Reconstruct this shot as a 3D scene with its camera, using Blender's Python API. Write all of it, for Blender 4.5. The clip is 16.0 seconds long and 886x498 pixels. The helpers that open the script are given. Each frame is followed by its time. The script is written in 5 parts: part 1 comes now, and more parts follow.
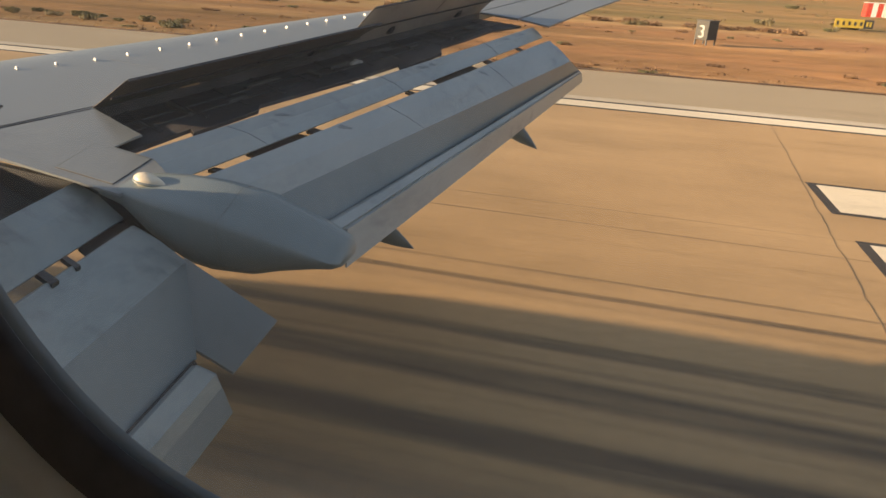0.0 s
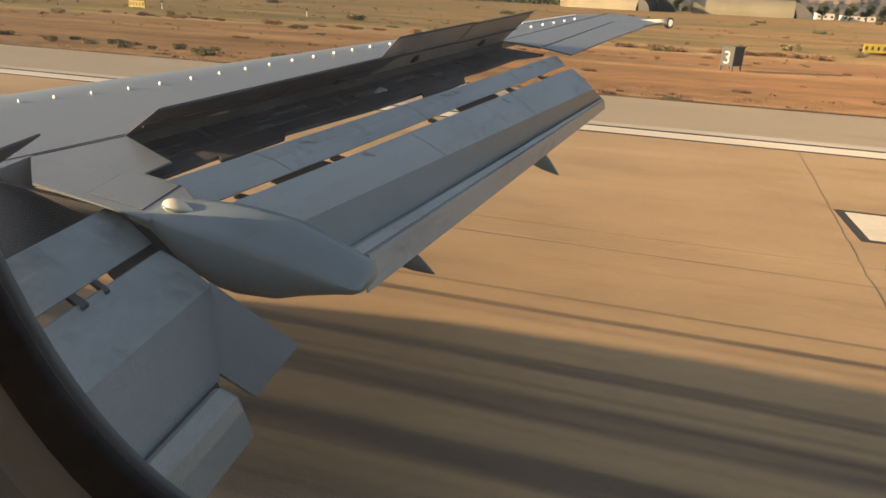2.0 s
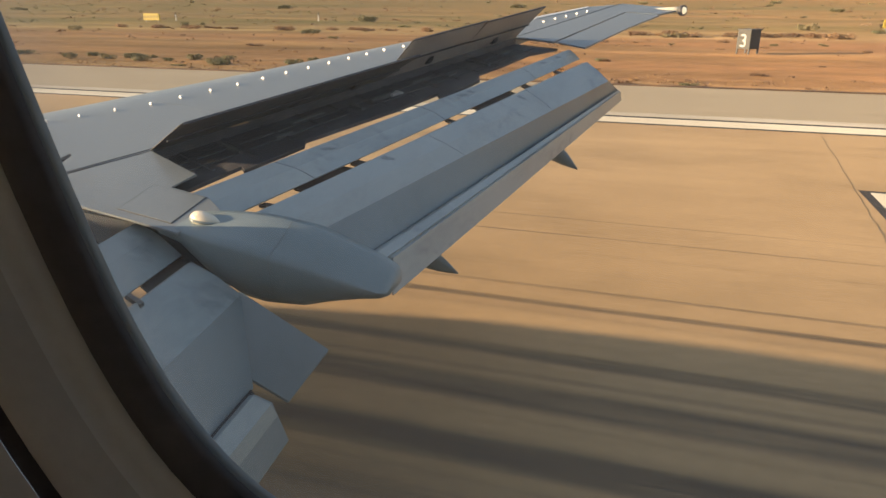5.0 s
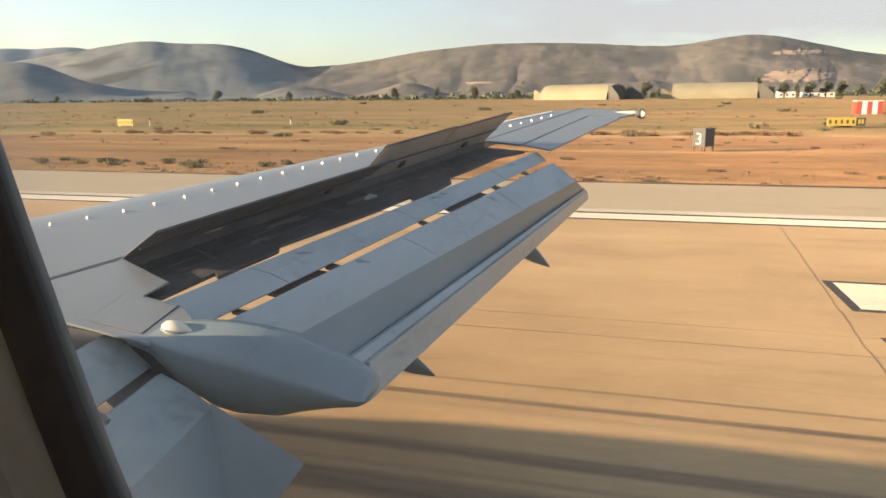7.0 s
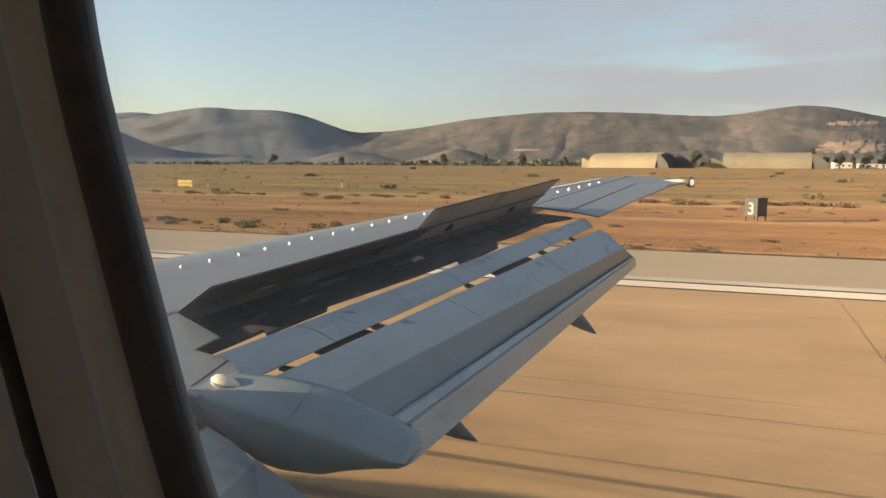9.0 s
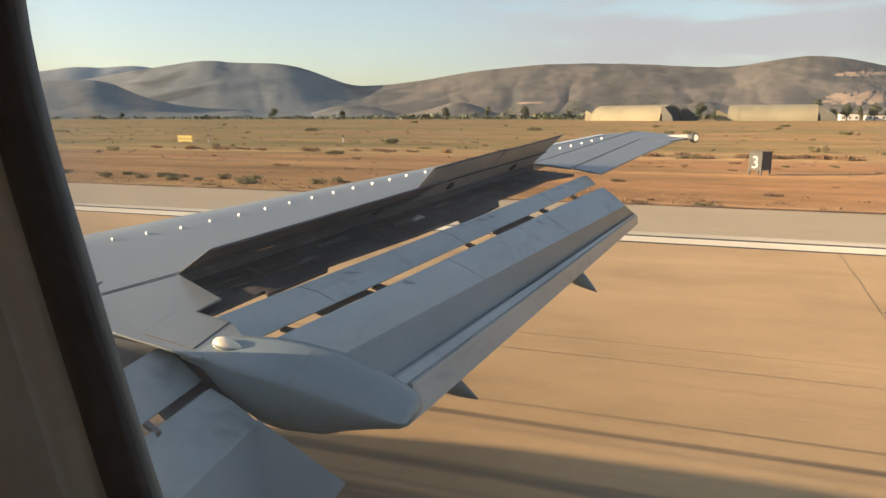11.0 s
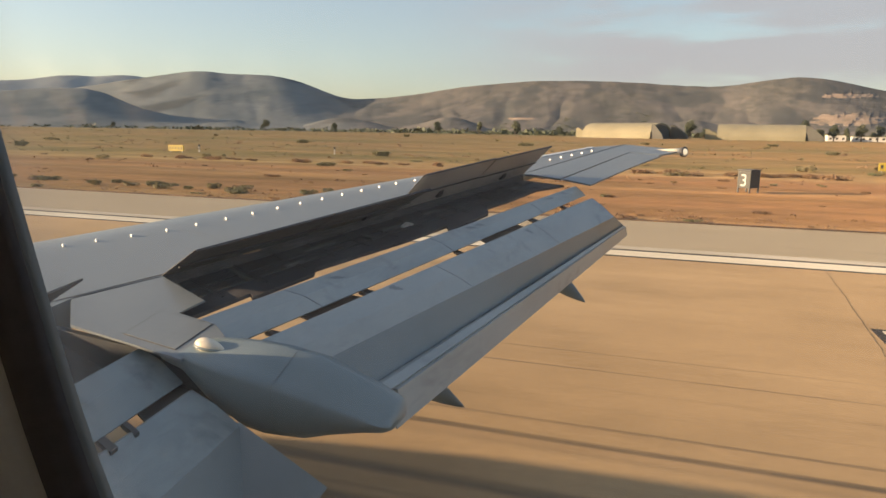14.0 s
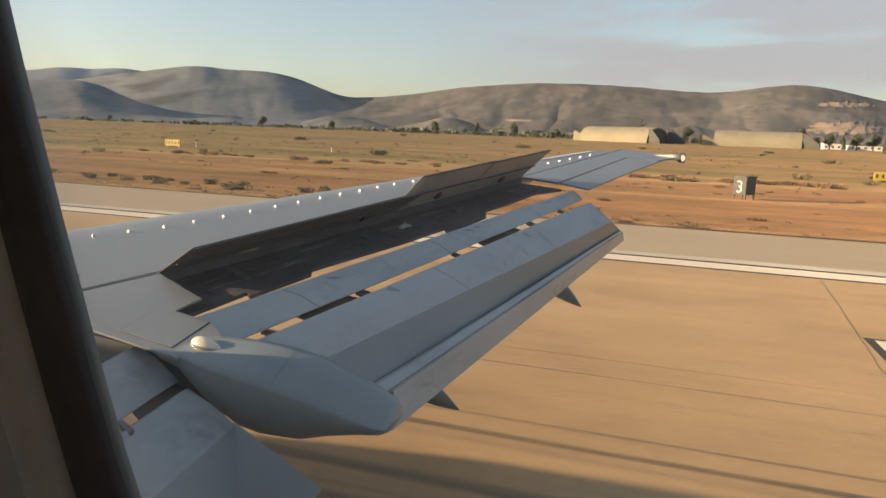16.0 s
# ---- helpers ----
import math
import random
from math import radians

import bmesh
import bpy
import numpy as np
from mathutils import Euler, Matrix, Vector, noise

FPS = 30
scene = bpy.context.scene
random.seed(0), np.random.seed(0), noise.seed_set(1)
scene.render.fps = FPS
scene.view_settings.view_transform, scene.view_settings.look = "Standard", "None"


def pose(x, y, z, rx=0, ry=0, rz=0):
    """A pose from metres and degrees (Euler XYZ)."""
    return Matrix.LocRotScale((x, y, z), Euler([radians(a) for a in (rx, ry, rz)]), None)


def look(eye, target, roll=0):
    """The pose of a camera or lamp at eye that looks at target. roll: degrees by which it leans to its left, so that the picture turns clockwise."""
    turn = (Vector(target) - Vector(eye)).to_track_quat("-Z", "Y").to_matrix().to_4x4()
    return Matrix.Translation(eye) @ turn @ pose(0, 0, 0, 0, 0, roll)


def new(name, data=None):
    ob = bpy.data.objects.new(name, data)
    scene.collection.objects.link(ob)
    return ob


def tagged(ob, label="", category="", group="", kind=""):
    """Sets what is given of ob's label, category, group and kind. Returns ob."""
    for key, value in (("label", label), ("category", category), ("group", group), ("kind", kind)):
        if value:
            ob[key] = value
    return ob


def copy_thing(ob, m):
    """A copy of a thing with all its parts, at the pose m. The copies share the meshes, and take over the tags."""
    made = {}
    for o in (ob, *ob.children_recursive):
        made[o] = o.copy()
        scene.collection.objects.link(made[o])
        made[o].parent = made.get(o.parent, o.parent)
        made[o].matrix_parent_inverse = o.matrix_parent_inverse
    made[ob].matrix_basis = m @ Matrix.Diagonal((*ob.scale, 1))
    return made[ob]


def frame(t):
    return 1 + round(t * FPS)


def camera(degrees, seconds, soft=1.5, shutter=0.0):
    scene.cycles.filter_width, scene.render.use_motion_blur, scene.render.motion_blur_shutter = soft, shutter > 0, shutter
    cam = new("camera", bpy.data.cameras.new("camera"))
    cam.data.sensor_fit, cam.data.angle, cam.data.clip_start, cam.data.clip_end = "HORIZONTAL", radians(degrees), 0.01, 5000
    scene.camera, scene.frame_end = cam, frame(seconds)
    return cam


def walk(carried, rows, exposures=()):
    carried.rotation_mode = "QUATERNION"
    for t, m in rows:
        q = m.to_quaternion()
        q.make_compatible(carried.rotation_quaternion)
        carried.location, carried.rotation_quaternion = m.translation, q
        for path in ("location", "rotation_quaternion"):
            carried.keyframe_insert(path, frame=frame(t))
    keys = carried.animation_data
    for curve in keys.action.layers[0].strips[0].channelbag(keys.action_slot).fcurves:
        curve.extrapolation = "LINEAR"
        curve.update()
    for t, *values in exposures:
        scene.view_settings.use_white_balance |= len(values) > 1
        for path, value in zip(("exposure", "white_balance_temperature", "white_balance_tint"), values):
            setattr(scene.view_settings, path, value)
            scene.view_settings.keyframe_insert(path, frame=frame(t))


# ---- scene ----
# x: aft along the runway, y: outboard from the cabin window, z: up from the runway.
cam = camera(66.0, 16.0)
PATH = [
    (0.0, -0.016, 0.041, 3.513, 13.63, -22.03, 3.32),
    (0.5, 0.000, 0.029, 3.529, 15.59, -21.04, 2.94),
    (1.0, 0.007, 0.023, 3.532, 14.51, -20.19, 5.45),
    (1.5, 0.008, 0.015, 3.538, 14.94, -20.25, 3.38),
    (2.0, 0.011, 0.014, 3.543, 15.87, -20.12, 2.96),
    (2.5, 0.013, 0.014, 3.545, 16.28, -20.92, 2.72),
    (3.0, 0.012, 0.015, 3.547, 14.34, -20.89, 3.36),
    (3.5, 0.010, 0.011, 3.551, 14.10, -20.62, 3.45),
    (6.0, 0.003, -0.039, 3.587, 19.74, -20.23, -1.81),
    (6.5, 0.008, -0.030, 3.566, 17.56, -20.65, 1.41),
    (7.0, -0.027, -0.017, 3.623, 15.21, -12.37, -0.54),
    (7.5, -0.054, 0.021, 3.604, 14.80, -9.04, -0.21),
    (8.0, -0.025, -0.012, 3.618, 17.79, -9.22, -1.12),
    (8.5, -0.026, -0.009, 3.579, 20.29, -6.91, -3.38),
    (9.0, -0.019, -0.062, 3.619, 19.07, -6.99, 0.25),
    (11.5, -0.009, -0.025, 3.662, 19.27, -11.22, -0.08),
    (12.0, -0.002, -0.016, 3.597, 19.31, -9.03, -0.33),
    (12.5, -0.020, -0.001, 3.586, 19.66, -9.49, -0.40),
    (13.0, -0.001, -0.006, 3.598, 19.72, -9.92, 0.01),
    (13.5, -0.001, -0.011, 3.585, 19.32, -9.57, -0.00),
    (14.0, -0.003, -0.007, 3.590, 18.42, -9.61, 0.96),
    (14.5, -0.006, -0.006, 3.599, 17.44, -10.13, 1.62),
    (15.0, 0.002, -0.016, 3.582, 18.38, -9.49, 1.47),
    (15.5, -0.008, -0.010, 3.599, 18.25, -9.41, 1.86),
    (16.0, -0.026, -0.011, 3.608, 18.01, -9.59, 2.16),
]


def view(x, y, z, yaw, pitch, roll):
    return Matrix.Translation((x, y, z)) @ pose(0, 0, 0, 90 + pitch, 0, yaw) @ pose(0, 0, 0, 0, 0, roll)


# seconds, stops, white balance in kelvin and tint
LOOKS = ((0.0, 1.17, 6750, 13), (3.7, 1.17, 6650, 12), (5.9, 1.56, 6320, 9.5), (6.6, 1.63, 6320, 9.5), (7.1, 1.68, 6450, 11), (7.5, 1.14, 6400, 10.5), (7.8, 1.08, 6450, 11.3), (9.2, 1.25, 6400, 11),
         (11.5, 1.41, 6400, 11), (13.0, 1.26, 6480, 11.6), (16.0, 1.22, 6530, 12.2))
walk(cam, [(t, view(*q)) for t, *q in PATH], exposures=LOOKS)

# ---- world and sun ----
SUN = Vector((-4.5, -1.75, 1.0)).normalized()
world = bpy.data.worlds.new("sky")
scene.world = world
world.use_nodes = True
wn, wl = world.node_tree.nodes, world.node_tree.links
sky = wn.new("ShaderNodeTexSky")
sky.sky_type, sky.sun_disc = "NISHITA", False
sky.sun_elevation, sky.sun_rotation = math.asin(SUN.z), math.atan2(SUN.x, SUN.y)
sky.altitude, sky.air_density, sky.dust_density, sky.ozone_density = 100, 1.0, 1.6, 1.2
wn["Background"].inputs["Strength"].default_value = 0.095
tc = wn.new("ShaderNodeTexCoord")
mp = wn.new("ShaderNodeMapping")
mp.inputs["Scale"].default_value = (1.0, 1.0, 6.0)
mp.inputs["Location"].default_value = (0.35, 0.0, 0.0)
wl.new(tc.outputs["Generated"], mp.inputs["Vector"])
cn = wn.new("ShaderNodeTexNoise")
cn.inputs["Scale"].default_value, cn.inputs["Detail"].default_value, cn.inputs["Roughness"].default_value = 4.6, 4.5, 0.55
wl.new(mp.outputs[0], cn.inputs["Vector"])
# a thin cloud bank low over the eastern hills, and haze all round
def sky_step(value, lo, hi, top=1.0):
    n = wn.new("ShaderNodeMapRange")
    n.interpolation_type = "SMOOTHSTEP"
    n.inputs["From Min"].default_value, n.inputs["From Max"].default_value, n.inputs["To Max"].default_value = lo, hi, top
    wl.new(value, n.inputs["Value"])
    return n.outputs[0]


def sky_times(a, b):
    n = wn.new("ShaderNodeMath")
    n.operation = "MULTIPLY"
    wl.new(a, n.inputs[0])
    wl.new(b, n.inputs[1])
    return n.outputs[0]


axes = wn.new("ShaderNodeSeparateXYZ")
wl.new(tc.outputs["Generated"], axes.inputs[0])
bank = sky_times(sky_step(axes.outputs["X"], -0.42, -0.05), sky_times(sky_step(axes.outputs["Z"], 0.045, 0.085), sky_step(axes.outputs["Z"], 0.34, 0.12)))
thick = wn.new("ShaderNodeMath")
wl.new(cn.outputs["Fac"], thick.inputs[0])
wl.new(sky_step(axes.outputs["X"], -0.05, 0.25, 0.16), thick.inputs[1])
cloud = sky_times(sky_step(thick.outputs[0], 0.34, 0.58, 0.82), bank)
hz = wn.new("ShaderNodeMix")
hz.data_type = "RGBA"
hz.inputs[0].default_value, hz.inputs[7].default_value = 0.18, (3.9, 3.65, 3.6, 1)
wl.new(sky.outputs[0], hz.inputs[6])
cm = wn.new("ShaderNodeMix")
cm.data_type = "RGBA"
cm.inputs[7].default_value = (2.45, 2.32, 2.36, 1)
wl.new(cloud, cm.inputs[0])
wl.new(hz.outputs[2], cm.inputs[6])
wl.new(cm.outputs[2], wn["Background"].inputs["Color"])
lamp = bpy.data.lights.new("sun", "SUN")
lamp.energy, lamp.angle, lamp.color = 5.0, radians(0.36), (1.0, 0.72, 0.45)
new("sun", lamp).matrix_world = look(SUN * 50, (0, 0, 0))


# ---- materials ----
def ramp_of(nt, cols, lo=0.3, hi=0.7):
    r = nt.nodes.new("ShaderNodeValToRGB")
    e = r.color_ramp.elements
    while len(e) < len(cols):
        e.new(0.5)
    for i, c in enumerate(cols):
        e[i].position = lo + (hi - lo) * i / max(1, len(cols) - 1)
        e[i].color = (*c, 1)
    return r


def blend(nt, kind, fac, a, b):
    m = nt.nodes.new("ShaderNodeMix")
    m.data_type, m.blend_type = "RGBA", kind
    for sock, v in ((m.inputs[0], fac), (m.inputs[6], a), (m.inputs[7], b)):
        if hasattr(v, "is_linked"):
            nt.links.new(v, sock)
        elif isinstance(v, tuple):
            sock.default_value = (*v, 1)
        else:
            sock.default_value = v
    return m.outputs[2]


def maths(nt, op, a, b=0.0, c=0.0):
    m = nt.nodes.new("ShaderNodeMath")
    m.operation = op
    for sock, v in zip(m.inputs, (a, b, c)):
        if hasattr(v, "is_linked"):
            nt.links.new(v, sock)
        else:
            sock.default_value = v
    return m.outputs[0]


def noise_of(nt, vec, scale, detail=4.0, rough=0.55, stretch=(1, 1, 1)):
    mp = nt.nodes.new("ShaderNodeMapping")
    mp.inputs["Scale"].default_value = stretch
    nt.links.new(vec, mp.inputs["Vector"])
    n = nt.nodes.new("ShaderNodeTexNoise")
    n.inputs["Scale"].default_value, n.inputs["Detail"].default_value = scale, detail
    n.inputs["Roughness"].default_value = rough
    nt.links.new(mp.outputs[0], n.inputs["Vector"])
    return n.outputs["Fac"]


def material(name, cols, rough=0.6, metal=0.0, scale=2.0, fine=30.0, bump=0.1, depth=0.01, stretch=(1, 1, 1), spec=0.5, rand=0.0, stain=0.0):
    """A surface with large stains and fine grain, in metres of the object."""
    m = bpy.data.materials.new(name)
    m.use_nodes = True
    nt = m.node_tree
    b = nt.nodes["Principled BSDF"]
    pos = nt.nodes.new("ShaderNodeTexCoord").outputs["Object"]
    n1, n2 = noise_of(nt, pos, scale, 5, 0.6, stretch), noise_of(nt, pos, fine, 3, 0.6, stretch)
    f = maths(nt, "ADD", maths(nt, "MULTIPLY", n1, 0.68), maths(nt, "MULTIPLY", n2, 0.32))
    if rand:
        oi = nt.nodes.new("ShaderNodeObjectInfo").outputs["Random"]
        f = maths(nt, "ADD", f, maths(nt, "MULTIPLY", maths(nt, "SUBTRACT", oi, 0.5), rand))
    r = ramp_of(nt, cols)
    nt.links.new(f, r.inputs[0])
    col = r.outputs[0]
    if stain:
        # oil and soot smears that run aft
        sm = maths(nt, "MULTIPLY", noise_of(nt, pos, 1.1, 2, 0.5), noise_of(nt, pos, 9.0, 4, 0.6, (0.35, 1, 1)))
        rs = ramp_of(nt, [(0, 0, 0), (1, 1, 1)], 0.31, 0.42)
        nt.links.new(sm, rs.inputs[0])
        sc = nt.nodes.new("ShaderNodeSeparateColor")
        nt.links.new(rs.outputs[0], sc.inputs[0])
        col = blend(nt, "MIX", maths(nt, "MULTIPLY", sc.outputs[0], stain), col, (0.09, 0.10, 0.11))
    nt.links.new(col, b.inputs["Base Color"])
    b.inputs["Metallic"].default_value = metal
    b.inputs["Specular IOR Level"].default_value = spec
    nt.links.new(maths(nt, "MULTIPLY_ADD", n1, 0.25, rough - 0.125), b.inputs["Roughness"])
    if bump:
        bp = nt.nodes.new("ShaderNodeBump")
        bp.inputs["Strength"].default_value, bp.inputs["Distance"].default_value = bump, depth
        nt.links.new(n2, bp.inputs["Height"])
        nt.links.new(bp.outputs[0], b.inputs["Normal"])
    return m


GREY = material("grey_paint", [(0.139, 0.158, 0.164), (0.179, 0.202, 0.209), (0.201, 0.224, 0.229)], 0.38, 0.0, 1.3, 22, 0.04, 0.003, (1, 0.45, 1), stain=0.25)
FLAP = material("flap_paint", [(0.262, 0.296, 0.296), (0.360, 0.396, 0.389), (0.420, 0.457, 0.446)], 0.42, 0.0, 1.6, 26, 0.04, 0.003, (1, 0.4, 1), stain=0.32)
# Darker flap paint: the shade on steep panels is in the colour.
FLAPSHADE = material("shaded_flap_paint", [(0.160, 0.196, 0.208), (0.204, 0.243, 0.255), (0.234, 0.274, 0.284)], 0.45, 0.0, 1.6, 26, 0.04, 0.003, (1, 0.4, 1), stain=0.3)
FAIR = material("fairing_paint", [(0.152, 0.192, 0.200), (0.184, 0.228, 0.236), (0.208, 0.252, 0.258)], 0.33, 0.0, 2.0, 35, 0.03, 0.003)
METAL = material("bare_metal", [(0.45, 0.45, 0.45), (0.62, 0.62, 0.61)], 0.38, 0.7, 3, 40, 0.05, 0.003, (1, 0.3, 1))
DARKBAY = material("bay_dark_paint", [(0.021, 0.019, 0.020), (0.049, 0.046, 0.048), (0.110, 0.105, 0.102)], 0.7, 0.0, 3.5, 24, 0.25, 0.01, (1.6, 0.5, 1))
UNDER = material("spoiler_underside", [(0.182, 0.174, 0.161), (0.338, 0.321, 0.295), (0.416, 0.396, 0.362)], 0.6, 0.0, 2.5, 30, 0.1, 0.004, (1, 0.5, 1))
# Flap bay tone with the shade under the wing put in.
BAYSHADE = material("shaded_bay_paint", [(0.010, 0.012, 0.013), (0.022, 0.026, 0.028), (0.048, 0.055, 0.058)], 0.75, 0.0, 3.0, 24, 0.2, 0.006)
FLAPWORN = material("weathered_flap_paint", [(0.205, 0.245, 0.247), (0.290, 0.335, 0.330), (0.352, 0.392, 0.382)], 0.45, 0.0, 2.4, 26, 0.05, 0.003, (1, 0.5, 1), stain=0.45)
# Darker tone on the undersides of the inboard spoilers.
UNDERDARK = material("dark_underside", [(0.045, 0.042, 0.040), (0.085, 0.079, 0.074), (0.150, 0.139, 0.128)], 0.65, 0.0, 2.2, 22, 0.15, 0.004, (1.4, 0.5, 1))
JOINT = material("joint_filler", [(0.115, 0.130, 0.136), (0.165, 0.182, 0.188)], 0.55, 0.0, 12, 60, 0.0, 0.001)
SCUFF = material("soot_smear", [(0.15, 0.172, 0.18), (0.23, 0.258, 0.262), (0.30, 0.333, 0.336)], 0.6, 0.0, 30, 90, 0.0, 0.001)
FITTING = material("bay_fitting_metal", [(0.06, 0.06, 0.06), (0.14, 0.14, 0.135)], 0.5, 0.4, 8, 60, 0.05, 0.002)
BLACK = material("black_rubber", [(0.045, 0.044, 0.047), (0.085, 0.083, 0.087)], 0.65, 0.0, 20, 120, 0.1, 0.001)
LINING = material("cabin_lining", [(0.66, 0.64, 0.60), (0.74, 0.72, 0.68)], 0.6, 0, 3, 60, 0.02, 0.001)
TRIM = material("cabin_trim", [(0.43, 0.445, 0.435), (0.52, 0.535, 0.52)], 0.6, 0.0, 12, 160, 0.06, 0.0006)
TRIMDARK = material("cabin_trim_brown", [(0.345, 0.338, 0.318), (0.42, 0.41, 0.385)], 0.6, 0.0, 12, 160, 0.06, 0.0006)
WHITE = material("white_paint", [(0.7, 0.7, 0.68), (0.82, 0.82, 0.8)], 0.45, 0, 4, 60, 0.03, 0.002)
CREAM = material("cream_paint", [(0.66, 0.60, 0.46), (0.78, 0.71, 0.56)], 0.35, 0, 6, 60, 0.03, 0.002)
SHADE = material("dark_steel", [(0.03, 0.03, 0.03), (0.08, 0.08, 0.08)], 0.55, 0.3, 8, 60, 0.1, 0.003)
SHELTER = material("shelter_concrete", [(0.215, 0.19, 0.122), (0.275, 0.245, 0.157), (0.325, 0.29, 0.188)], 0.85, 0, 0.25, 2.5, 0.15, 0.05, (1, 1, 0.4))
# Dark tone for doors and windows; also puts shade on the blast walls.
SHELTER_DARK = material("dark_openings_and_shade", [(0.05, 0.05, 0.045), (0.09, 0.087, 0.075)], 0.8, 0, 0.4, 3, 0.1, 0.03)
BARK = material("bark", [(0.07, 0.05, 0.035), (0.14, 0.11, 0.08)], 0.9, 0, 4, 20, 0.4, 0.02)
LEAF = material("leaf", [(0.048, 0.060, 0.032), (0.078, 0.092, 0.050), (0.11, 0.118, 0.068)], 0.7, 0, 0.8, 6, 0, 0, rand=0.3)
SCRUB = material("scrub_leaf", [(0.125, 0.128, 0.06), (0.195, 0.180, 0.088), (0.30, 0.24, 0.125)], 0.8, 0, 0.8, 6, 0, 0, rand=0.35)
DRYWEED = material("dry_weed", [(0.17, 0.102, 0.058), (0.25, 0.155, 0.086), (0.34, 0.22, 0.12)], 0.9, 0, 0.8, 6, 0, 0, rand=0.4)
STRAW = material("dry_grass", [(0.40, 0.24, 0.10), (0.50, 0.32, 0.14), (0.58, 0.39, 0.18)], 0.85, 0, 0.3, 3, 0, 0)
PATCH = material("old_sealant", [(0.30, 0.19, 0.10), (0.42, 0.28, 0.16)], 0.7, 0, 20, 90, 0.2, 0.003)
EDGE_SHADE = material("shoulder_edge_shade", [(0.045, 0.028, 0.018), (0.085, 0.052, 0.032), (0.20, 0.12, 0.065)], 0.95, 0, 1.4, 9, 0.4, 0.02, (0.5, 1, 1))
NUMERAL = material("weathered_white", [(0.36, 0.37, 0.35), (0.47, 0.48, 0.45)], 0.6, 0, 5, 50, 0.03, 0.002)
RED = material("red_paint", [(0.45, 0.05, 0.03), (0.55, 0.08, 0.05)], 0.5, 0, 2, 30, 0.03, 0.002)
YELLOW = material("sign_yellow", [(0.42, 0.31, 0.04), (0.52, 0.40, 0.06)], 0.5, 0, 2, 30, 0.02, 0.002)
HOUSEWALL = material("house_wall", [(0.6, 0.57, 0.52), (0.75, 0.72, 0.66)], 0.85, 0, 0.3, 3, 0.05, 0.02, rand=0.5)
BOARD = material("board_paint", [(0.03, 0.032, 0.028), (0.055, 0.055, 0.047)], 0.6, 0, 3, 30, 0.05, 0.003)
ROOFTILE = material("roof_tile", [(0.28, 0.12, 0.07), (0.4, 0.2, 0.12)], 0.85, 0, 0.5, 5, 0.2, 0.05, rand=0.4)


def ground_material():
    m = bpy.data.materials.new("dry_field")
    m.use_nodes = True
    nt = m.node_tree
    b = nt.nodes["Principled BSDF"]
    pos = nt.nodes.new("ShaderNodeTexCoord").outputs["Object"]
    sep = nt.nodes.new("ShaderNodeSeparateXYZ")
    nt.links.new(pos, sep.inputs[0])
    wob = noise_of(nt, pos, 0.035, 4, 0.6, (0.25, 1, 1))
    far = maths(nt, "ADD", sep.outputs["Y"], maths(nt, "MULTIPLY", maths(nt, "SUBTRACT", wob, 0.5), 13.0))
    # soil by the shoulder, worn red strip, straw, then grazed green-brown grass further out
    zone = nt.nodes.new("ShaderNodeMapRange")
    zone.inputs["From Min"].default_value, zone.inputs["From Max"].default_value = 25.0, 165.0
    nt.links.new(far, zone.inputs["Value"])
    r = nt.nodes.new("ShaderNodeValToRGB")
    e = r.color_ramp.elements
    stops = [(0.03, (0.42, 0.25, 0.13)), (0.06, (0.37, 0.195, 0.098)), (0.15, (0.345, 0.175, 0.088)), (0.19, (0.42, 0.235, 0.122)), (0.23, (0.35, 0.18, 0.09)), (0.28, (0.37, 0.205, 0.104)), (0.315, (0.48, 0.305, 0.152)), (0.34, (0.35, 0.22, 0.107)),
             (0.37, (0.42, 0.275, 0.135)), (0.41, (0.31, 0.20, 0.094)), (0.50, (0.265, 0.183, 0.084)), (0.56, (0.35, 0.222, 0.108)), (0.64, (0.25, 0.175, 0.08)), (0.72, (0.34, 0.217, 0.104)), (0.80, (0.265, 0.182, 0.085)), (0.90, (0.33, 0.212, 0.103)), (1.0, (0.27, 0.186, 0.088))]
    while len(e) < len(stops):
        e.new(0.5)
    for el, (p, c) in zip(e, stops):
        el.position, el.color = p, (*c, 1)
    nt.links.new(zone.outputs[0], r.inputs[0])
    streak = noise_of(nt, pos, 0.5, 6, 0.7, (0.13, 1, 1))
    clod = noise_of(nt, pos, 1.6, 6, 0.7, (0.5, 1, 1))
    fine = noise_of(nt, pos, 9.0, 3, 0.7, (0.6, 1, 1))
    plain = noise_of(nt, pos, 0.006, 5, 0.6, (0.3, 1, 1))
    rs = ramp_of(nt, [(0.78, 0.75, 0.70), (1.0, 1.0, 1.0), (1.22, 1.20, 1.13)], 0.34, 0.66)
    nt.links.new(streak, rs.inputs[0])
    rc = ramp_of(nt, [(0.58, 0.55, 0.50), (1.0, 1.0, 1.0), (1.2, 1.17, 1.12)], 0.34, 0.66)
    nt.links.new(clod, rc.inputs[0])
    rp = ramp_of(nt, [(0.72, 0.86, 0.70), (1.0, 1.0, 1.0), (1.2, 1.05, 0.95)], 0.38, 0.62)
    nt.links.new(plain, rp.inputs[0])
    band = noise_of(nt, pos, 0.16, 6, 0.7, (0.3, 1, 1))
    patch = noise_of(nt, pos, 0.045, 5, 0.65, (0.35, 1, 1))
    rb = ramp_of(nt, [(0.68, 0.68, 0.60), (1.0, 1.0, 1.0), (1.36, 1.28, 1.15)], 0.37, 0.63)
    nt.links.new(band, rb.inputs[0])
    far_out = nt.nodes.new("ShaderNodeMapRange")
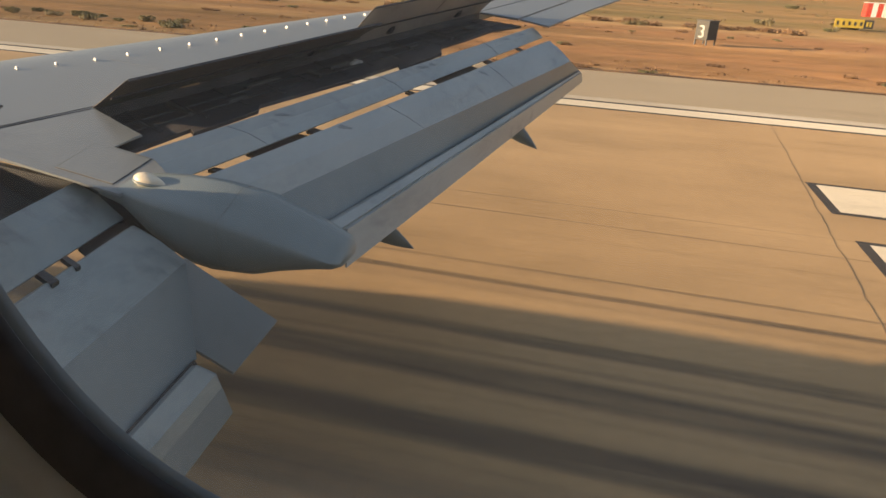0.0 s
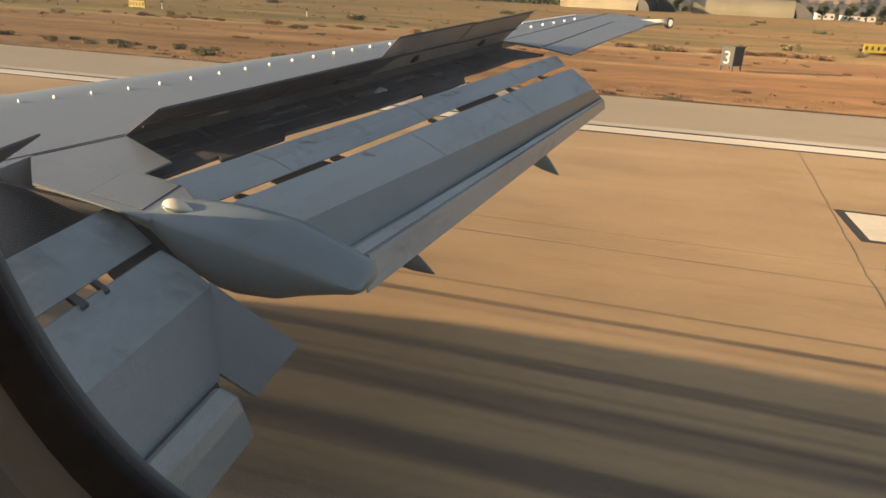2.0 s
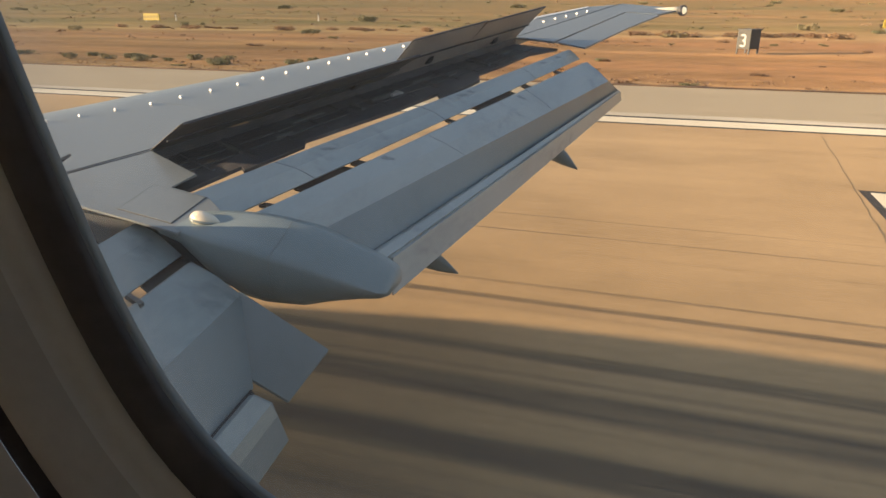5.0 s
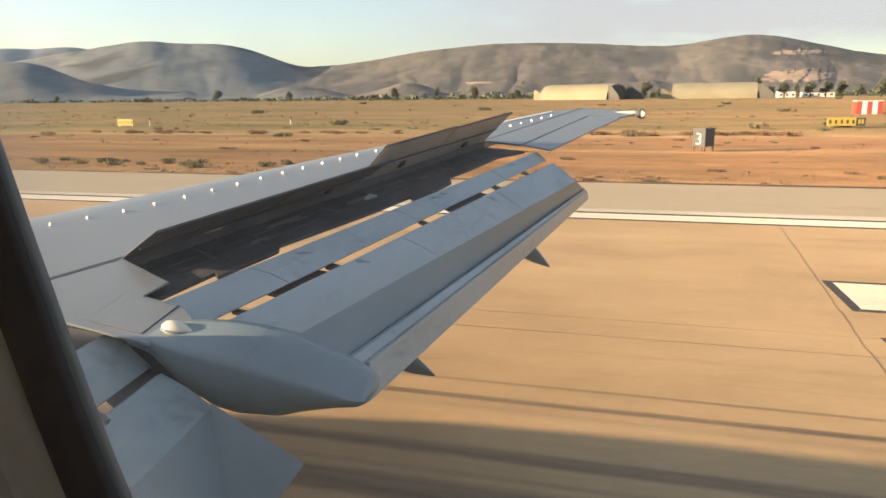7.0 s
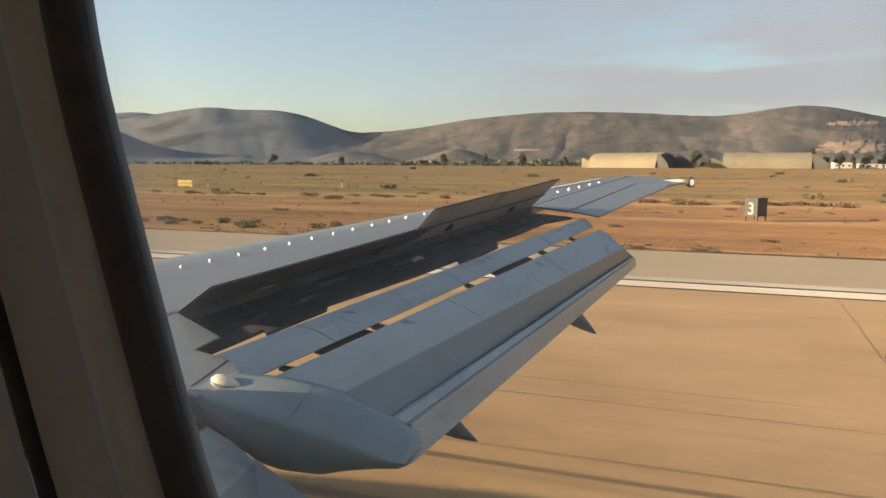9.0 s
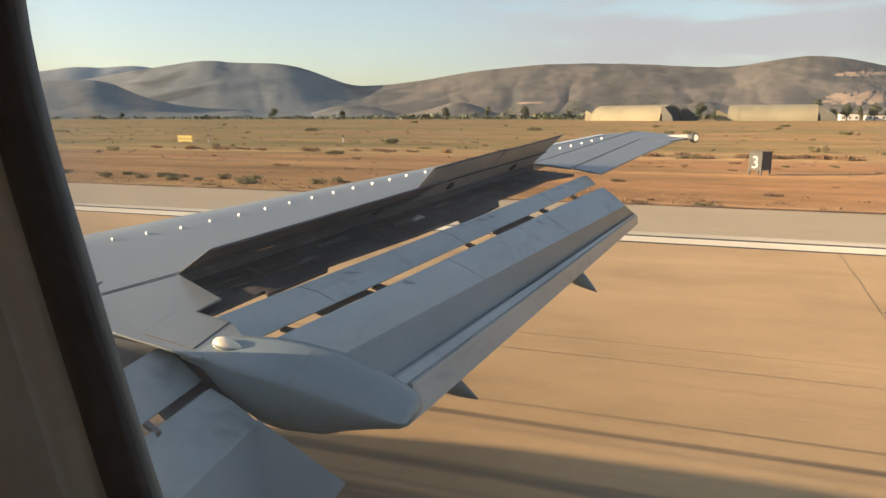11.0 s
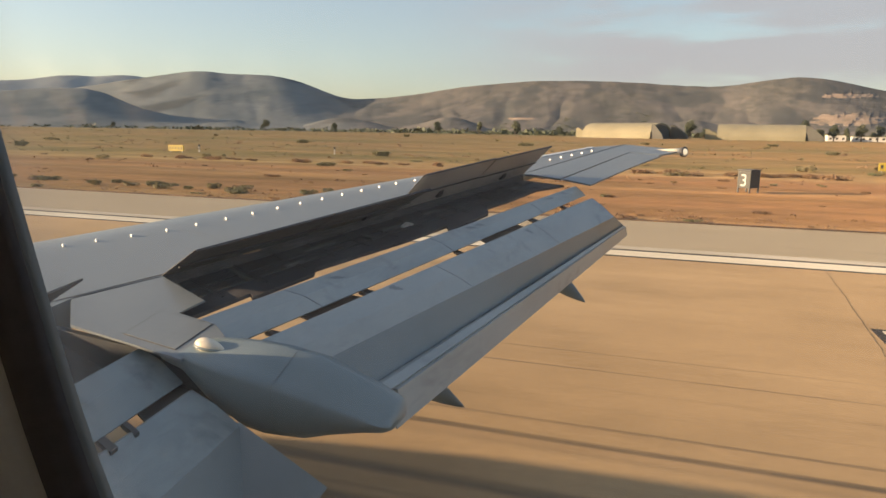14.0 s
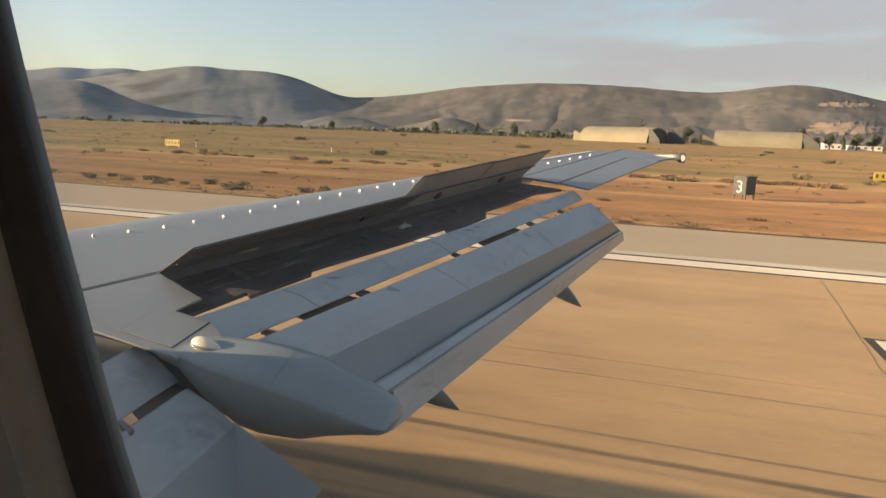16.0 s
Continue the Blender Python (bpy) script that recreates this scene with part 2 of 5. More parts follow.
    far_out.inputs["From Min"].default_value, far_out.inputs["From Max"].default_value = 62.0, 95.0
    nt.links.new(sep.outputs["Y"], far_out.inputs["Value"])
    rg = ramp_of(nt, [(0, 0, 0), (1, 1, 1)], 0.47, 0.62)
    nt.links.new(patch, rg.inputs[0])
    gs = nt.nodes.new("ShaderNodeSeparateColor")
    nt.links.new(rg.outputs[0], gs.inputs[0])
    base = blend(nt, "MIX", maths(nt, "MULTIPLY", maths(nt, "MULTIPLY", gs.outputs[0], far_out.outputs[0]), 0.72), r.outputs[0], (0.205, 0.172, 0.08))
    base = blend(nt, "MULTIPLY", 0.8, base, rb.outputs[0])
    c = blend(nt, "MULTIPLY", 0.75, base, rs.outputs[0])
    c = blend(nt, "MULTIPLY", 0.7, c, rc.outputs[0])
    c = blend(nt, "MULTIPLY", 0.9, c, rp.outputs[0])
    nt.links.new(c, b.inputs["Base Color"])
    b.inputs["Roughness"].default_value, b.inputs["Specular IOR Level"].default_value = 0.95, 0.1
    b.inputs["Diffuse Roughness"].default_value = 0.3
    bp = nt.nodes.new("ShaderNodeBump")
    bp.inputs["Strength"].default_value, bp.inputs["Distance"].default_value = 0.25, 0.08
    nt.links.new(maths(nt, "ADD", clod, maths(nt, "MULTIPLY", fine, 0.4)), bp.inputs["Height"])
    nt.links.new(bp.outputs[0], b.inputs["Normal"])
    return m


def paved_material(name, cols, rubber, tracks=()):
    """Paving with long tyre streaks along the runway; rubber: (middle, half width, strength) of the worn wheel lane."""
    m = bpy.data.materials.new(name)
    m.use_nodes = True
    nt = m.node_tree
    b = nt.nodes["Principled BSDF"]
    pos = nt.nodes.new("ShaderNodeTexCoord").outputs["Object"]
    sep = nt.nodes.new("ShaderNodeSeparateXYZ")
    nt.links.new(pos, sep.inputs[0])
    big = noise_of(nt, pos, 0.26, 5, 0.6, (0.55, 1, 1))
    r = ramp_of(nt, cols, 0.3, 0.7)
    nt.links.new(big, r.inputs[0])
    fine = noise_of(nt, pos, 14.0, 4, 0.7, (0.5, 1, 1))
    rf = ramp_of(nt, [(0.86, 0.86, 0.86), (1.1, 1.1, 1.1)], 0.3, 0.7)
    nt.links.new(fine, rf.inputs[0])
    c = blend(nt, "MULTIPLY", 0.8, r.outputs[0], rf.outputs[0])
    streak = noise_of(nt, pos, 1.1, 5, 0.7, (0.02, 1, 1))
    rs = ramp_of(nt, [(0.84, 0.83, 0.82), (1.0, 1.0, 1.0), (1.06, 1.05, 1.03)], 0.32, 0.68)
    nt.links.new(streak, rs.inputs[0])
    c = blend(nt, "MULTIPLY", 0.6, c, rs.outputs[0])
    if rubber:
        mid, half, strength = rubber
        off = maths(nt, "ABSOLUTE", maths(nt, "SUBTRACT", sep.outputs["Y"], mid))
        lane = nt.nodes.new("ShaderNodeMapRange")
        lane.interpolation_type = "SMOOTHSTEP"
        lane.inputs["From Min"].default_value, lane.inputs["From Max"].default_value = half + 1.6, half - 1.6
        nt.links.new(off, lane.inputs["Value"])
        tyre = noise_of(nt, pos, 1.7, 4, 0.65, (0.012, 1, 1))
        rt = ramp_of(nt, [(0, 0, 0), (1, 1, 1)], 0.42, 0.66)
        nt.links.new(tyre, rt.inputs[0])
        sepc = nt.nodes.new("ShaderNodeSeparateColor")
        nt.links.new(rt.outputs[0], sepc.inputs[0])
        thin = noise_of(nt, pos, 0.42, 2, 0.5, (0.012, 1, 1))
        line = nt.nodes.new("ShaderNodeMapRange")
        line.inputs["From Min"].default_value, line.inputs["From Max"].default_value = 0.012, 0.002
        nt.links.new(maths(nt, "ABSOLUTE", maths(nt, "SUBTRACT", thin, 0.52)), line.inputs["Value"])
        wide = nt.nodes.new("ShaderNodeMapRange")
        wide.inputs["From Min"].default_value, wide.inputs["From Max"].default_value = half + 6.0, half + 1.0
        nt.links.new(off, wide.inputs["Value"])
        fade = noise_of(nt, pos, 0.12, 2, 0.5, (1, 2, 1))
        kt = maths(nt, "MULTIPLY", maths(nt, "MULTIPLY", line.outputs[0], wide.outputs[0]), maths(nt, "MULTIPLY", fade, 0.45))
        c = blend(nt, "MIX", kt, c, (0.07, 0.06, 0.05))
        k = maths(nt, "MULTIPLY", maths(nt, "MULTIPLY", lane.outputs[0], maths(nt, "MULTIPLY_ADD", sepc.outputs[0], 0.9, 0.1)), strength)
        c = blend(nt, "MIX", k, c, (0.035, 0.034, 0.034))
    # single tyre tracks: middle, half width, strength; they wander a little and come and go
    for k, (mid, half, strength) in enumerate(tracks):
        wander = noise_of(nt, pos, 1.0, 2, 0.5, (0.016 + 0.003 * k, 0.0, 0.0))
        where = maths(nt, "SUBTRACT", sep.outputs["Y"], maths(nt, "MULTIPLY_ADD", wander, 0.5, mid - 0.25))
        edge = nt.nodes.new("ShaderNodeMapRange")
        edge.interpolation_type = "SMOOTHSTEP"
        edge.inputs["From Min"].default_value, edge.inputs["From Max"].default_value = half * 1.5, half * 0.5
        nt.links.new(maths(nt, "ABSOLUTE", where), edge.inputs["Value"])
        worn = noise_of(nt, pos, 3.0, 4, 0.7, (0.05, 1.0, 1))
        wear = nt.nodes.new("ShaderNodeMapRange")
        wear.inputs["From Min"].default_value, wear.inputs["From Max"].default_value = 0.25, 0.62
        nt.links.new(worn, wear.inputs["Value"])
        c = blend(nt, "MIX", maths(nt, "MULTIPLY", maths(nt, "MULTIPLY", edge.outputs[0], wear.outputs[0]), strength), c, (0.06, 0.051, 0.042))
    nt.links.new(c, b.inputs["Base Color"])
    b.inputs["Roughness"].default_value, b.inputs["Specular IOR Level"].default_value = 0.85, 0.25
    b.inputs["Diffuse Roughness"].default_value = 0.2
    bp = nt.nodes.new("ShaderNodeBump")
    bp.inputs["Strength"].default_value, bp.inputs["Distance"].default_value = 0.25, 0.01
    nt.links.new(fine, bp.inputs["Height"])
    nt.links.new(bp.outputs[0], b.inputs["Normal"])
    return m


def hill_material(name, cols, scale=0.004, woods=None, west=None):
    m = bpy.data.materials.new(name)
    m.use_nodes = True
    nt = m.node_tree
    b = nt.nodes["Principled BSDF"]
    pos = nt.nodes.new("ShaderNodeTexCoord").outputs["Object"]
    n1, n2, n3 = noise_of(nt, pos, scale, 6, 0.65, (1, 0.4, 1)), noise_of(nt, pos, scale * 9, 5, 0.7, (1, 0.35, 1)), noise_of(nt, pos, scale * 20, 4, 0.75, (1, 0.3, 1))
    f = maths(nt, "ADD", maths(nt, "MULTIPLY", n1, 0.32), maths(nt, "ADD", maths(nt, "MULTIPLY", n2, 0.30), maths(nt, "MULTIPLY", n3, 0.38)))
    r = ramp_of(nt, cols, 0.42, 0.58)
    nt.links.new(f, r.inputs[0])
    col = r.outputs[0]
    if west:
        # the western half takes hazy bluish woods colours, with a ragged border between the two
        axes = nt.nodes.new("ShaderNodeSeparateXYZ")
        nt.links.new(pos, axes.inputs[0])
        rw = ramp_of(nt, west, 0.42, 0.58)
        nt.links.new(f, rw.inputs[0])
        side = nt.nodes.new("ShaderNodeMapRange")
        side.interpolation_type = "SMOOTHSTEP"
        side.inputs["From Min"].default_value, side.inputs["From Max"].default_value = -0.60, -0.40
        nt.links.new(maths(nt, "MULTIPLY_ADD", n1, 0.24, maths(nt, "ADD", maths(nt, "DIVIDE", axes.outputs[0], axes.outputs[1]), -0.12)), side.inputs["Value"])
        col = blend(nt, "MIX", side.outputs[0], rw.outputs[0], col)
    if woods:
        # stands of darker bushes with ragged edges
        w = ramp_of(nt, [(0, 0, 0), (1, 1, 1)], 0.53, 0.575)
        nt.links.new(maths(nt, "ADD", maths(nt, "MULTIPLY", noise_of(nt, pos, 0.0042, 3, 0.5, (1, 0.35, 1)), 0.8), maths(nt, "MULTIPLY", n2, 0.2)), w.inputs[0])
        sc = nt.nodes.new("ShaderNodeSeparateColor")
        nt.links.new(w.outputs[0], sc.inputs[0])
        col = blend(nt, "MIX", maths(nt, "MULTIPLY", sc.outputs[0], 0.75), col, woods)
    nt.links.new(col, b.inputs["Base Color"])
    b.inputs["Roughness"].default_value, b.inputs["Specular IOR Level"].default_value = 1.0, 0.05
    bp = nt.nodes.new("ShaderNodeBump")
    bp.inputs["Strength"].default_value, bp.inputs["Distance"].default_value = 0.14, 5.0
    nt.links.new(n2, bp.inputs["Height"])
    nt.links.new(bp.outputs[0], b.inputs["Normal"])
    return m


FIELD = ground_material()
RUNWAY = paved_material("runway_paving", [(0.325, 0.224, 0.113), (0.438, 0.301, 0.154), (0.510, 0.353, 0.183)], (-1.6, 7.4, 0.62),
                        ((7.62, 0.07, 0.72), (8.12, 0.04, 0.45), (10.25, 0.024, 0.8), (11.1, 0.018, 0.6), (6.3, 0.13, 0.75), (5.5, 0.20, 0.8), (4.6, 0.22, 0.8)))
SHOULDER = paved_material("shoulder_paving", [(0.335, 0.276, 0.182), (0.405, 0.334, 0.222)], None)
LINEWHITE = paved_material("runway_line_paint", [(0.66, 0.585, 0.43), (0.80, 0.72, 0.55)], None)
LINEWORN = paved_material("worn_line_paint", [(0.40, 0.345, 0.255), (0.62, 0.55, 0.43)], None)
LINEDARK = paved_material("line_border", [(0.035, 0.033, 0.03), (0.07, 0.065, 0.06)], None)
# Woods colours with aerial haze put in as a bluish tone.
HAZY_WOODS = [(0.138, 0.162, 0.164), (0.186, 0.207, 0.205), (0.235, 0.245, 0.236)]
HILL = hill_material("scrub_hillside", [(0.100, 0.102, 0.091), (0.168, 0.158, 0.139), (0.242, 0.213, 0.180)], woods=(0.100, 0.106, 0.103), west=HAZY_WOODS)
HILLDARK = hill_material("hazy_wooded_hillside", HAZY_WOODS, woods=(0.130, 0.152, 0.156))
# Far range: haze is painted in by lightening the colour.
HILLFAR = hill_material("hazy_far_hillside", [(0.27, 0.30, 0.305), (0.34, 0.365, 0.365)])
QUARRY = hill_material("quarry_rock", [(0.24, 0.20, 0.15), (0.42, 0.31, 0.22), (0.54, 0.42, 0.31)], 0.016)


# ---- mesh helpers ----
def thing(name, label, category, kind="", group="", at=(0, 0, 0)):
    ob = new(name)
    ob.location = at
    return tagged(ob, label, category, group, kind)


def part(name, bm, mat, parent=None, label="", smooth=False):
    """Links a bmesh as one mesh object, under its parent where one is given."""
    bmesh.ops.recalc_face_normals(bm, faces=bm.faces)
    me = bpy.data.meshes.new(name)
    bm.to_mesh(me)
    bm.free()
    for one in mat if isinstance(mat, (list, tuple)) else [mat]:
        me.materials.append(one)
    if smooth:
        me.shade_smooth()
    ob = new(name, me)
    if parent:
        ob.parent = parent
    return tagged(ob, label)


def box(bm, x0, x1, y0, y1, z0, z1, bevel=0.0):
    v = [bm.verts.new((x, y, z)) for x in (x0, x1) for y in (y0, y1) for z in (z0, z1)]
    fs = [bm.faces.new([v[i] for i in q]) for q in ((0, 1, 3, 2), (4, 6, 7, 5), (0, 4, 5, 1), (2, 3, 7, 6), (0, 2, 6, 4), (1, 5, 7, 3))]
    if bevel:
        bmesh.ops.bevel(bm, geom=list({e for f in fs for e in f.edges}), offset=bevel, segments=2, affect="EDGES")


def loft(bm, rings, close=True, caps=True):
    """Skin through rings of equal numbers of points."""
    vs = [[bm.verts.new(p) for p in r] for r in rings]
    n = len(vs[0])
    for a, b in zip(vs, vs[1:]):
        for i in range(n if close else n - 1):
            j = (i + 1) % n
            bm.faces.new((a[i], a[j], b[j], b[i]))
    if caps:
        bm.faces.new(vs[0])
        bm.faces.new(vs[-1][::-1])
    return vs


def along(p, q, s):
    return Vector(p) + (Vector(q) - Vector(p)) * s


def section(tops, thick):
    """Closed outline under a chain of top points: thick[i] deep below each, nose and tail rounded."""
    tops = [Vector(p) for p in tops]
    low = []
    for i, p in enumerate(tops):
        d = tops[min(i + 1, len(tops) - 1)] - tops[max(i - 1, 0)]
        nrm = Vector((-d.z, 0, d.x)).normalized()
        low.append(p - nrm * thick[i])
    nose = (tops[0] + low[0]) / 2 + (tops[0] - tops[1]).normalized() * thick[0] * 0.45
    return tops + low[::-1] + [nose]


def span_panel(bm, lines, thick, s0, s1, steps=6):
    """A panel between two span stations of straight span lines (inboard point, outboard point)."""
    rings = [section([along(a, b, s0 + (s1 - s0) * k / steps) for a, b in lines], thick) for k in range(steps + 1)]
    loft(bm, rings)


def up(x, y):
    """Height of the wing's upper surface."""
    return 2.1 + 0.105 * y - 0.06 * (x - (-7.0 + 0.46 * y))


def slab(bm, outline, lift=0.0, thick=0.06, bevel=0.006):
    """A plate that lies in the wing's upper surface."""
    top = [bm.verts.new((x, y, up(x, y) + lift)) for x, y in outline]
    low = [bm.verts.new((x, y, up(x, y) + lift - thick)) for x, y in outline]
    n = len(top)
    f = bm.faces.new(top)
    bm.faces.new(low[::-1])
    for i in range(n):
        bm.faces.new((top[i], low[i], low[(i + 1) % n], top[(i + 1) % n]))
    if bevel:
        bmesh.ops.bevel(bm, geom=list(f.edges), offset=bevel, segments=2, affect="EDGES")


def rise(y):
    """The plain climbs gently away from the runway."""
    s = lambda a, b: (lambda t: t * t * (3 - 2 * t))(min(1, max(0, (y - a) / (b - a))))
    return 2.9 * s(60, 380) + 0.6 * s(380, 2000)


# ---- ground, runway and hills ----
def build_ground():
    bm = bmesh.new()
    ys = [-4800, -1500, -400, -100, -30, 0, 20, 30, 45, 60, 80, 110, 140, 180, 220, 260, 300, 340, 380, 600, 1000, 1500, 2000, 3000, 4800]
    xs = [-4800, -3000, -1800, -900, -450, -200, -80, 0, 80, 200, 450, 900, 1800, 3000, 4800]
    g = [[bm.verts.new((x, y, rise(y))) for x in xs] for y in ys]
    for a, b in zip(g, g[1:]):
        for i in range(len(xs) - 1):
            bm.faces.new((a[i], a[i + 1], b[i + 1], b[i]))
    tagged(part("ground", bm, FIELD), "dry reddish-brown airfield grassland with straw strips", "ground", kind="structure")


def strip(name, mat, y0, y1, z, label, category, x0=-1600, x1=1600, thick=0.03, kind="structure", n=40):
    bm = bmesh.new()
    ring = lambda x: [(x, y0, z), (x, y1, z), (x, y1, z - thick), (x, y0, z - thick)]
    loft(bm, [ring(x0 + (x1 - x0) * i / n) for i in range(n + 1)])
    return tagged(part(name, bm, mat), label, category, kind=kind)


build_ground()
strip("runway", RUNWAY, -24.0, 22.98, 0.04, "tan sun-worn runway paving with dark tyre rubber", "runway", thick=0.06)
strip("pavement", SHOULDER, 22.98, 30.2, 0.035, "grey paved runway shoulder along the field", "pavement", thick=0.06)
strip("runway_line", LINEWHITE, 21.0, 21.96, 0.044, "broad white painted runway edge line", "marking", thick=0.01)
strip("line_border", LINEDARK, 20.80, 21.0, 0.044, "dark border of the white edge line", "marking", thick=0.01)
strip("line_border", LINEDARK, 21.96, 22.23, 0.044, "dark border of the white edge line", "marking", thick=0.01)
strip("worn_line", LINEWORN, 22.23, 22.95, 0.044, "pale worn paint beside the edge line", "marking", thick=0.01)
# Dark lip added in place of the shadow line at the shoulder's edge.
strip("edge_shade_lip", EDGE_SHADE, 30.2, 30.42, 0.085, "dark lip standing in for the shadow line along the shoulder", "soil", thick=0.08, n=160)


def touchdown_bar(x0, x1, y0, y1):
    t = thing("touchdown_bar", "cream painted touchdown bar with dark border", "marking", "structure")
    bm = bmesh.new()
    box(bm, x0, x1, y0, y1, 0.036, 0.046)
    part("paint", bm, LINEWHITE, t)
    bm = bmesh.new()
    for q in ((x0 - 0.17, x1 + 0.17, y0 - 0.14, y0), (x0 - 0.17, x1 + 0.17, y1, y1 + 0.14), (x0 - 0.17, x0, y0, y1), (x1, x1 + 0.17, y0, y1)):
        box(bm, *q, 0.036, 0.045)
    part("border", bm, LINEDARK, t, "dark painted border")


SEALANT = paved_material("joint_sealant", [(0.12, 0.092, 0.062), (0.20, 0.15, 0.092), (0.32, 0.235, 0.135)], None)


def paving_joint(x, y0, y1, lean):
    """A sealed transverse joint with a wandering edge."""
    bm = bmesh.new()
    n, rng = 60, random.Random(17)
    c, rows = 0.0, []
    for k in range(n + 1):
        y = y0 + (y1 - y0) * k / n
        c = 0.86 * c + rng.gauss(0, 0.012)
        w = 0.004 + 0.007 * rng.random()
        q = x + lean * (y - y0) + c
        rows.append([(q - w, y, 0.0435), (q + w, y, 0.0435), (q + w, y, 0.03), (q - w, y, 0.03)])
    loft(bm, rows)
    tagged(part("paving_joint", bm, SEALANT), "dark sealed joint across the runway paving", "marking", kind="structure")


paving_joint(3.2, 7.0, 20.78, 0.072)
touchdown_bar(3.95, 26.4, 12.65, 14.45)
touchdown_bar(3.95, 26.4, 9.1, 11.0)

RIDGE = [(-90, 1.6), (-60, 1.6), (-51, 2.0), (-47, 2.7), (-44, 3.35), (-41.6, 3.82), (-39.8, 4.16), (-37.9, 4.5), (-35.6, 4.33), (-32.2, 4.36), (-30, 3.9), (-28.2, 3.17), (-26.4, 2.64),
         (-23.6, 2.78), (-20.8, 3.15), (-16.7, 3.86), (-11.7, 4.33), (-8, 4.40), (-3.3, 4.25), (0.5, 3.94), (3.2, 3.88), (5.5, 4.22), (8.2, 4.54), (10.2, 4.32), (12.5, 3.76), (15, 3.1), (19, 2.4), (30, 2.6), (70, 2.0)]
SPUR = [(-90, 2.0), (-60, 1.5), (-52, 2.3), (-50, 2.55), (-47.6, 2.83), (-45.2, 2.83), (-44, 2.4), (-43, 1.85), (-41.2, 1.3), (-39, 0.9), (-36, 1.0), (-34, 0.6), (-31, 0.35), (-28, 0.1), (70, 0.1)]
FAR = [(-90, 2.4), (-60, 2.8), (-52, 3.05), (-49.3, 3.27), (-47.1, 3.76), (-45, 3.69), (-43, 3.97), (-41.6, 3.8), (-38, 3.3), (-34, 2.2), (-30, 1.0), (70, 0.5)]
KNOLLS = [(-90, 0.1), (-31, 0.2), (-28.5, 0.9), (-27, 1.2), (-25, 1.0), (-22.5, 0.35), (-20, 0.9), (-18.2, 1.45), (-16.6, 1.2), (-14.5, 0.3), (-11.5, 0.7), (-9, 0.35), (-6.5, 0.75), (-4, 0.4), (-1.5, 1.35), (0.2, 1.1), (1.6, 1.5), (3.0, 0.9),
          (4.8, 1.35), (6.3, 1.0), (7.6, 0.3), (11, 0.5), (14, 0.9), (20, 0.4), (70, 0.1)]


def hill_height(az, el, r, foot, top):
    """Height of a range at a bearing and distance: el is the bearing's skyline in degrees."""
    tr = (r - foot) / (top - foot)
    a = radians(az)
    x, y = r * math.sin(a), r * math.cos(a)
    n1 = noise.fractal(Vector((x / 760, y / 760, 3.1)), 1.0, 2.1, 4)
    n2 = noise.fractal(Vector((x / 190, y / 190, 7.7)), 1.0, 2.1, 4)
    s = min(1, tr)
    shape = (0.55 * s + 0.45 * s * s * (3 - 2 * s)) * (1 - 0.25 * (1 - s) * (1 + n1))
    if tr > 1:
        shape = 1 - 1.4 * (tr - 1)
    # ravines run down the slope and leave rounded spurs between them
    bend = 0.7 * noise.noise(Vector((x / 500, y / 500, 1.7)))
    cut = 0.0
    for freq, depth in ((0.21, 0.19), (0.50, 0.04)):
        g = abs(noise.noise(Vector((az * freq + bend * freq, r / 1400, 4.0 + freq * 9))))
        cut += depth * max(0.0, 1 - g / 0.30) ** 1.5
    flank = max(0.0, 1 - 1.35 * s) ** 1.3 * min(1, 5.0 * max(0, s)) * min(1.0, max(0.3, (az + 34) / 12))
    h = top * math.tan(radians(el)) * shape * (1 - min(0.75, cut) * flank) * (1 + (0.20 * n1 + 0.07 * n2) * max(0, 1 - s) * s * 2) + 3.0 + 3 * n2 * s * (1 - 0.75 * s)
    h += 1.6 * noise.noise(Vector((az * 1.3, tr * 4, 1.3))) * s
    return max(1.0, h)


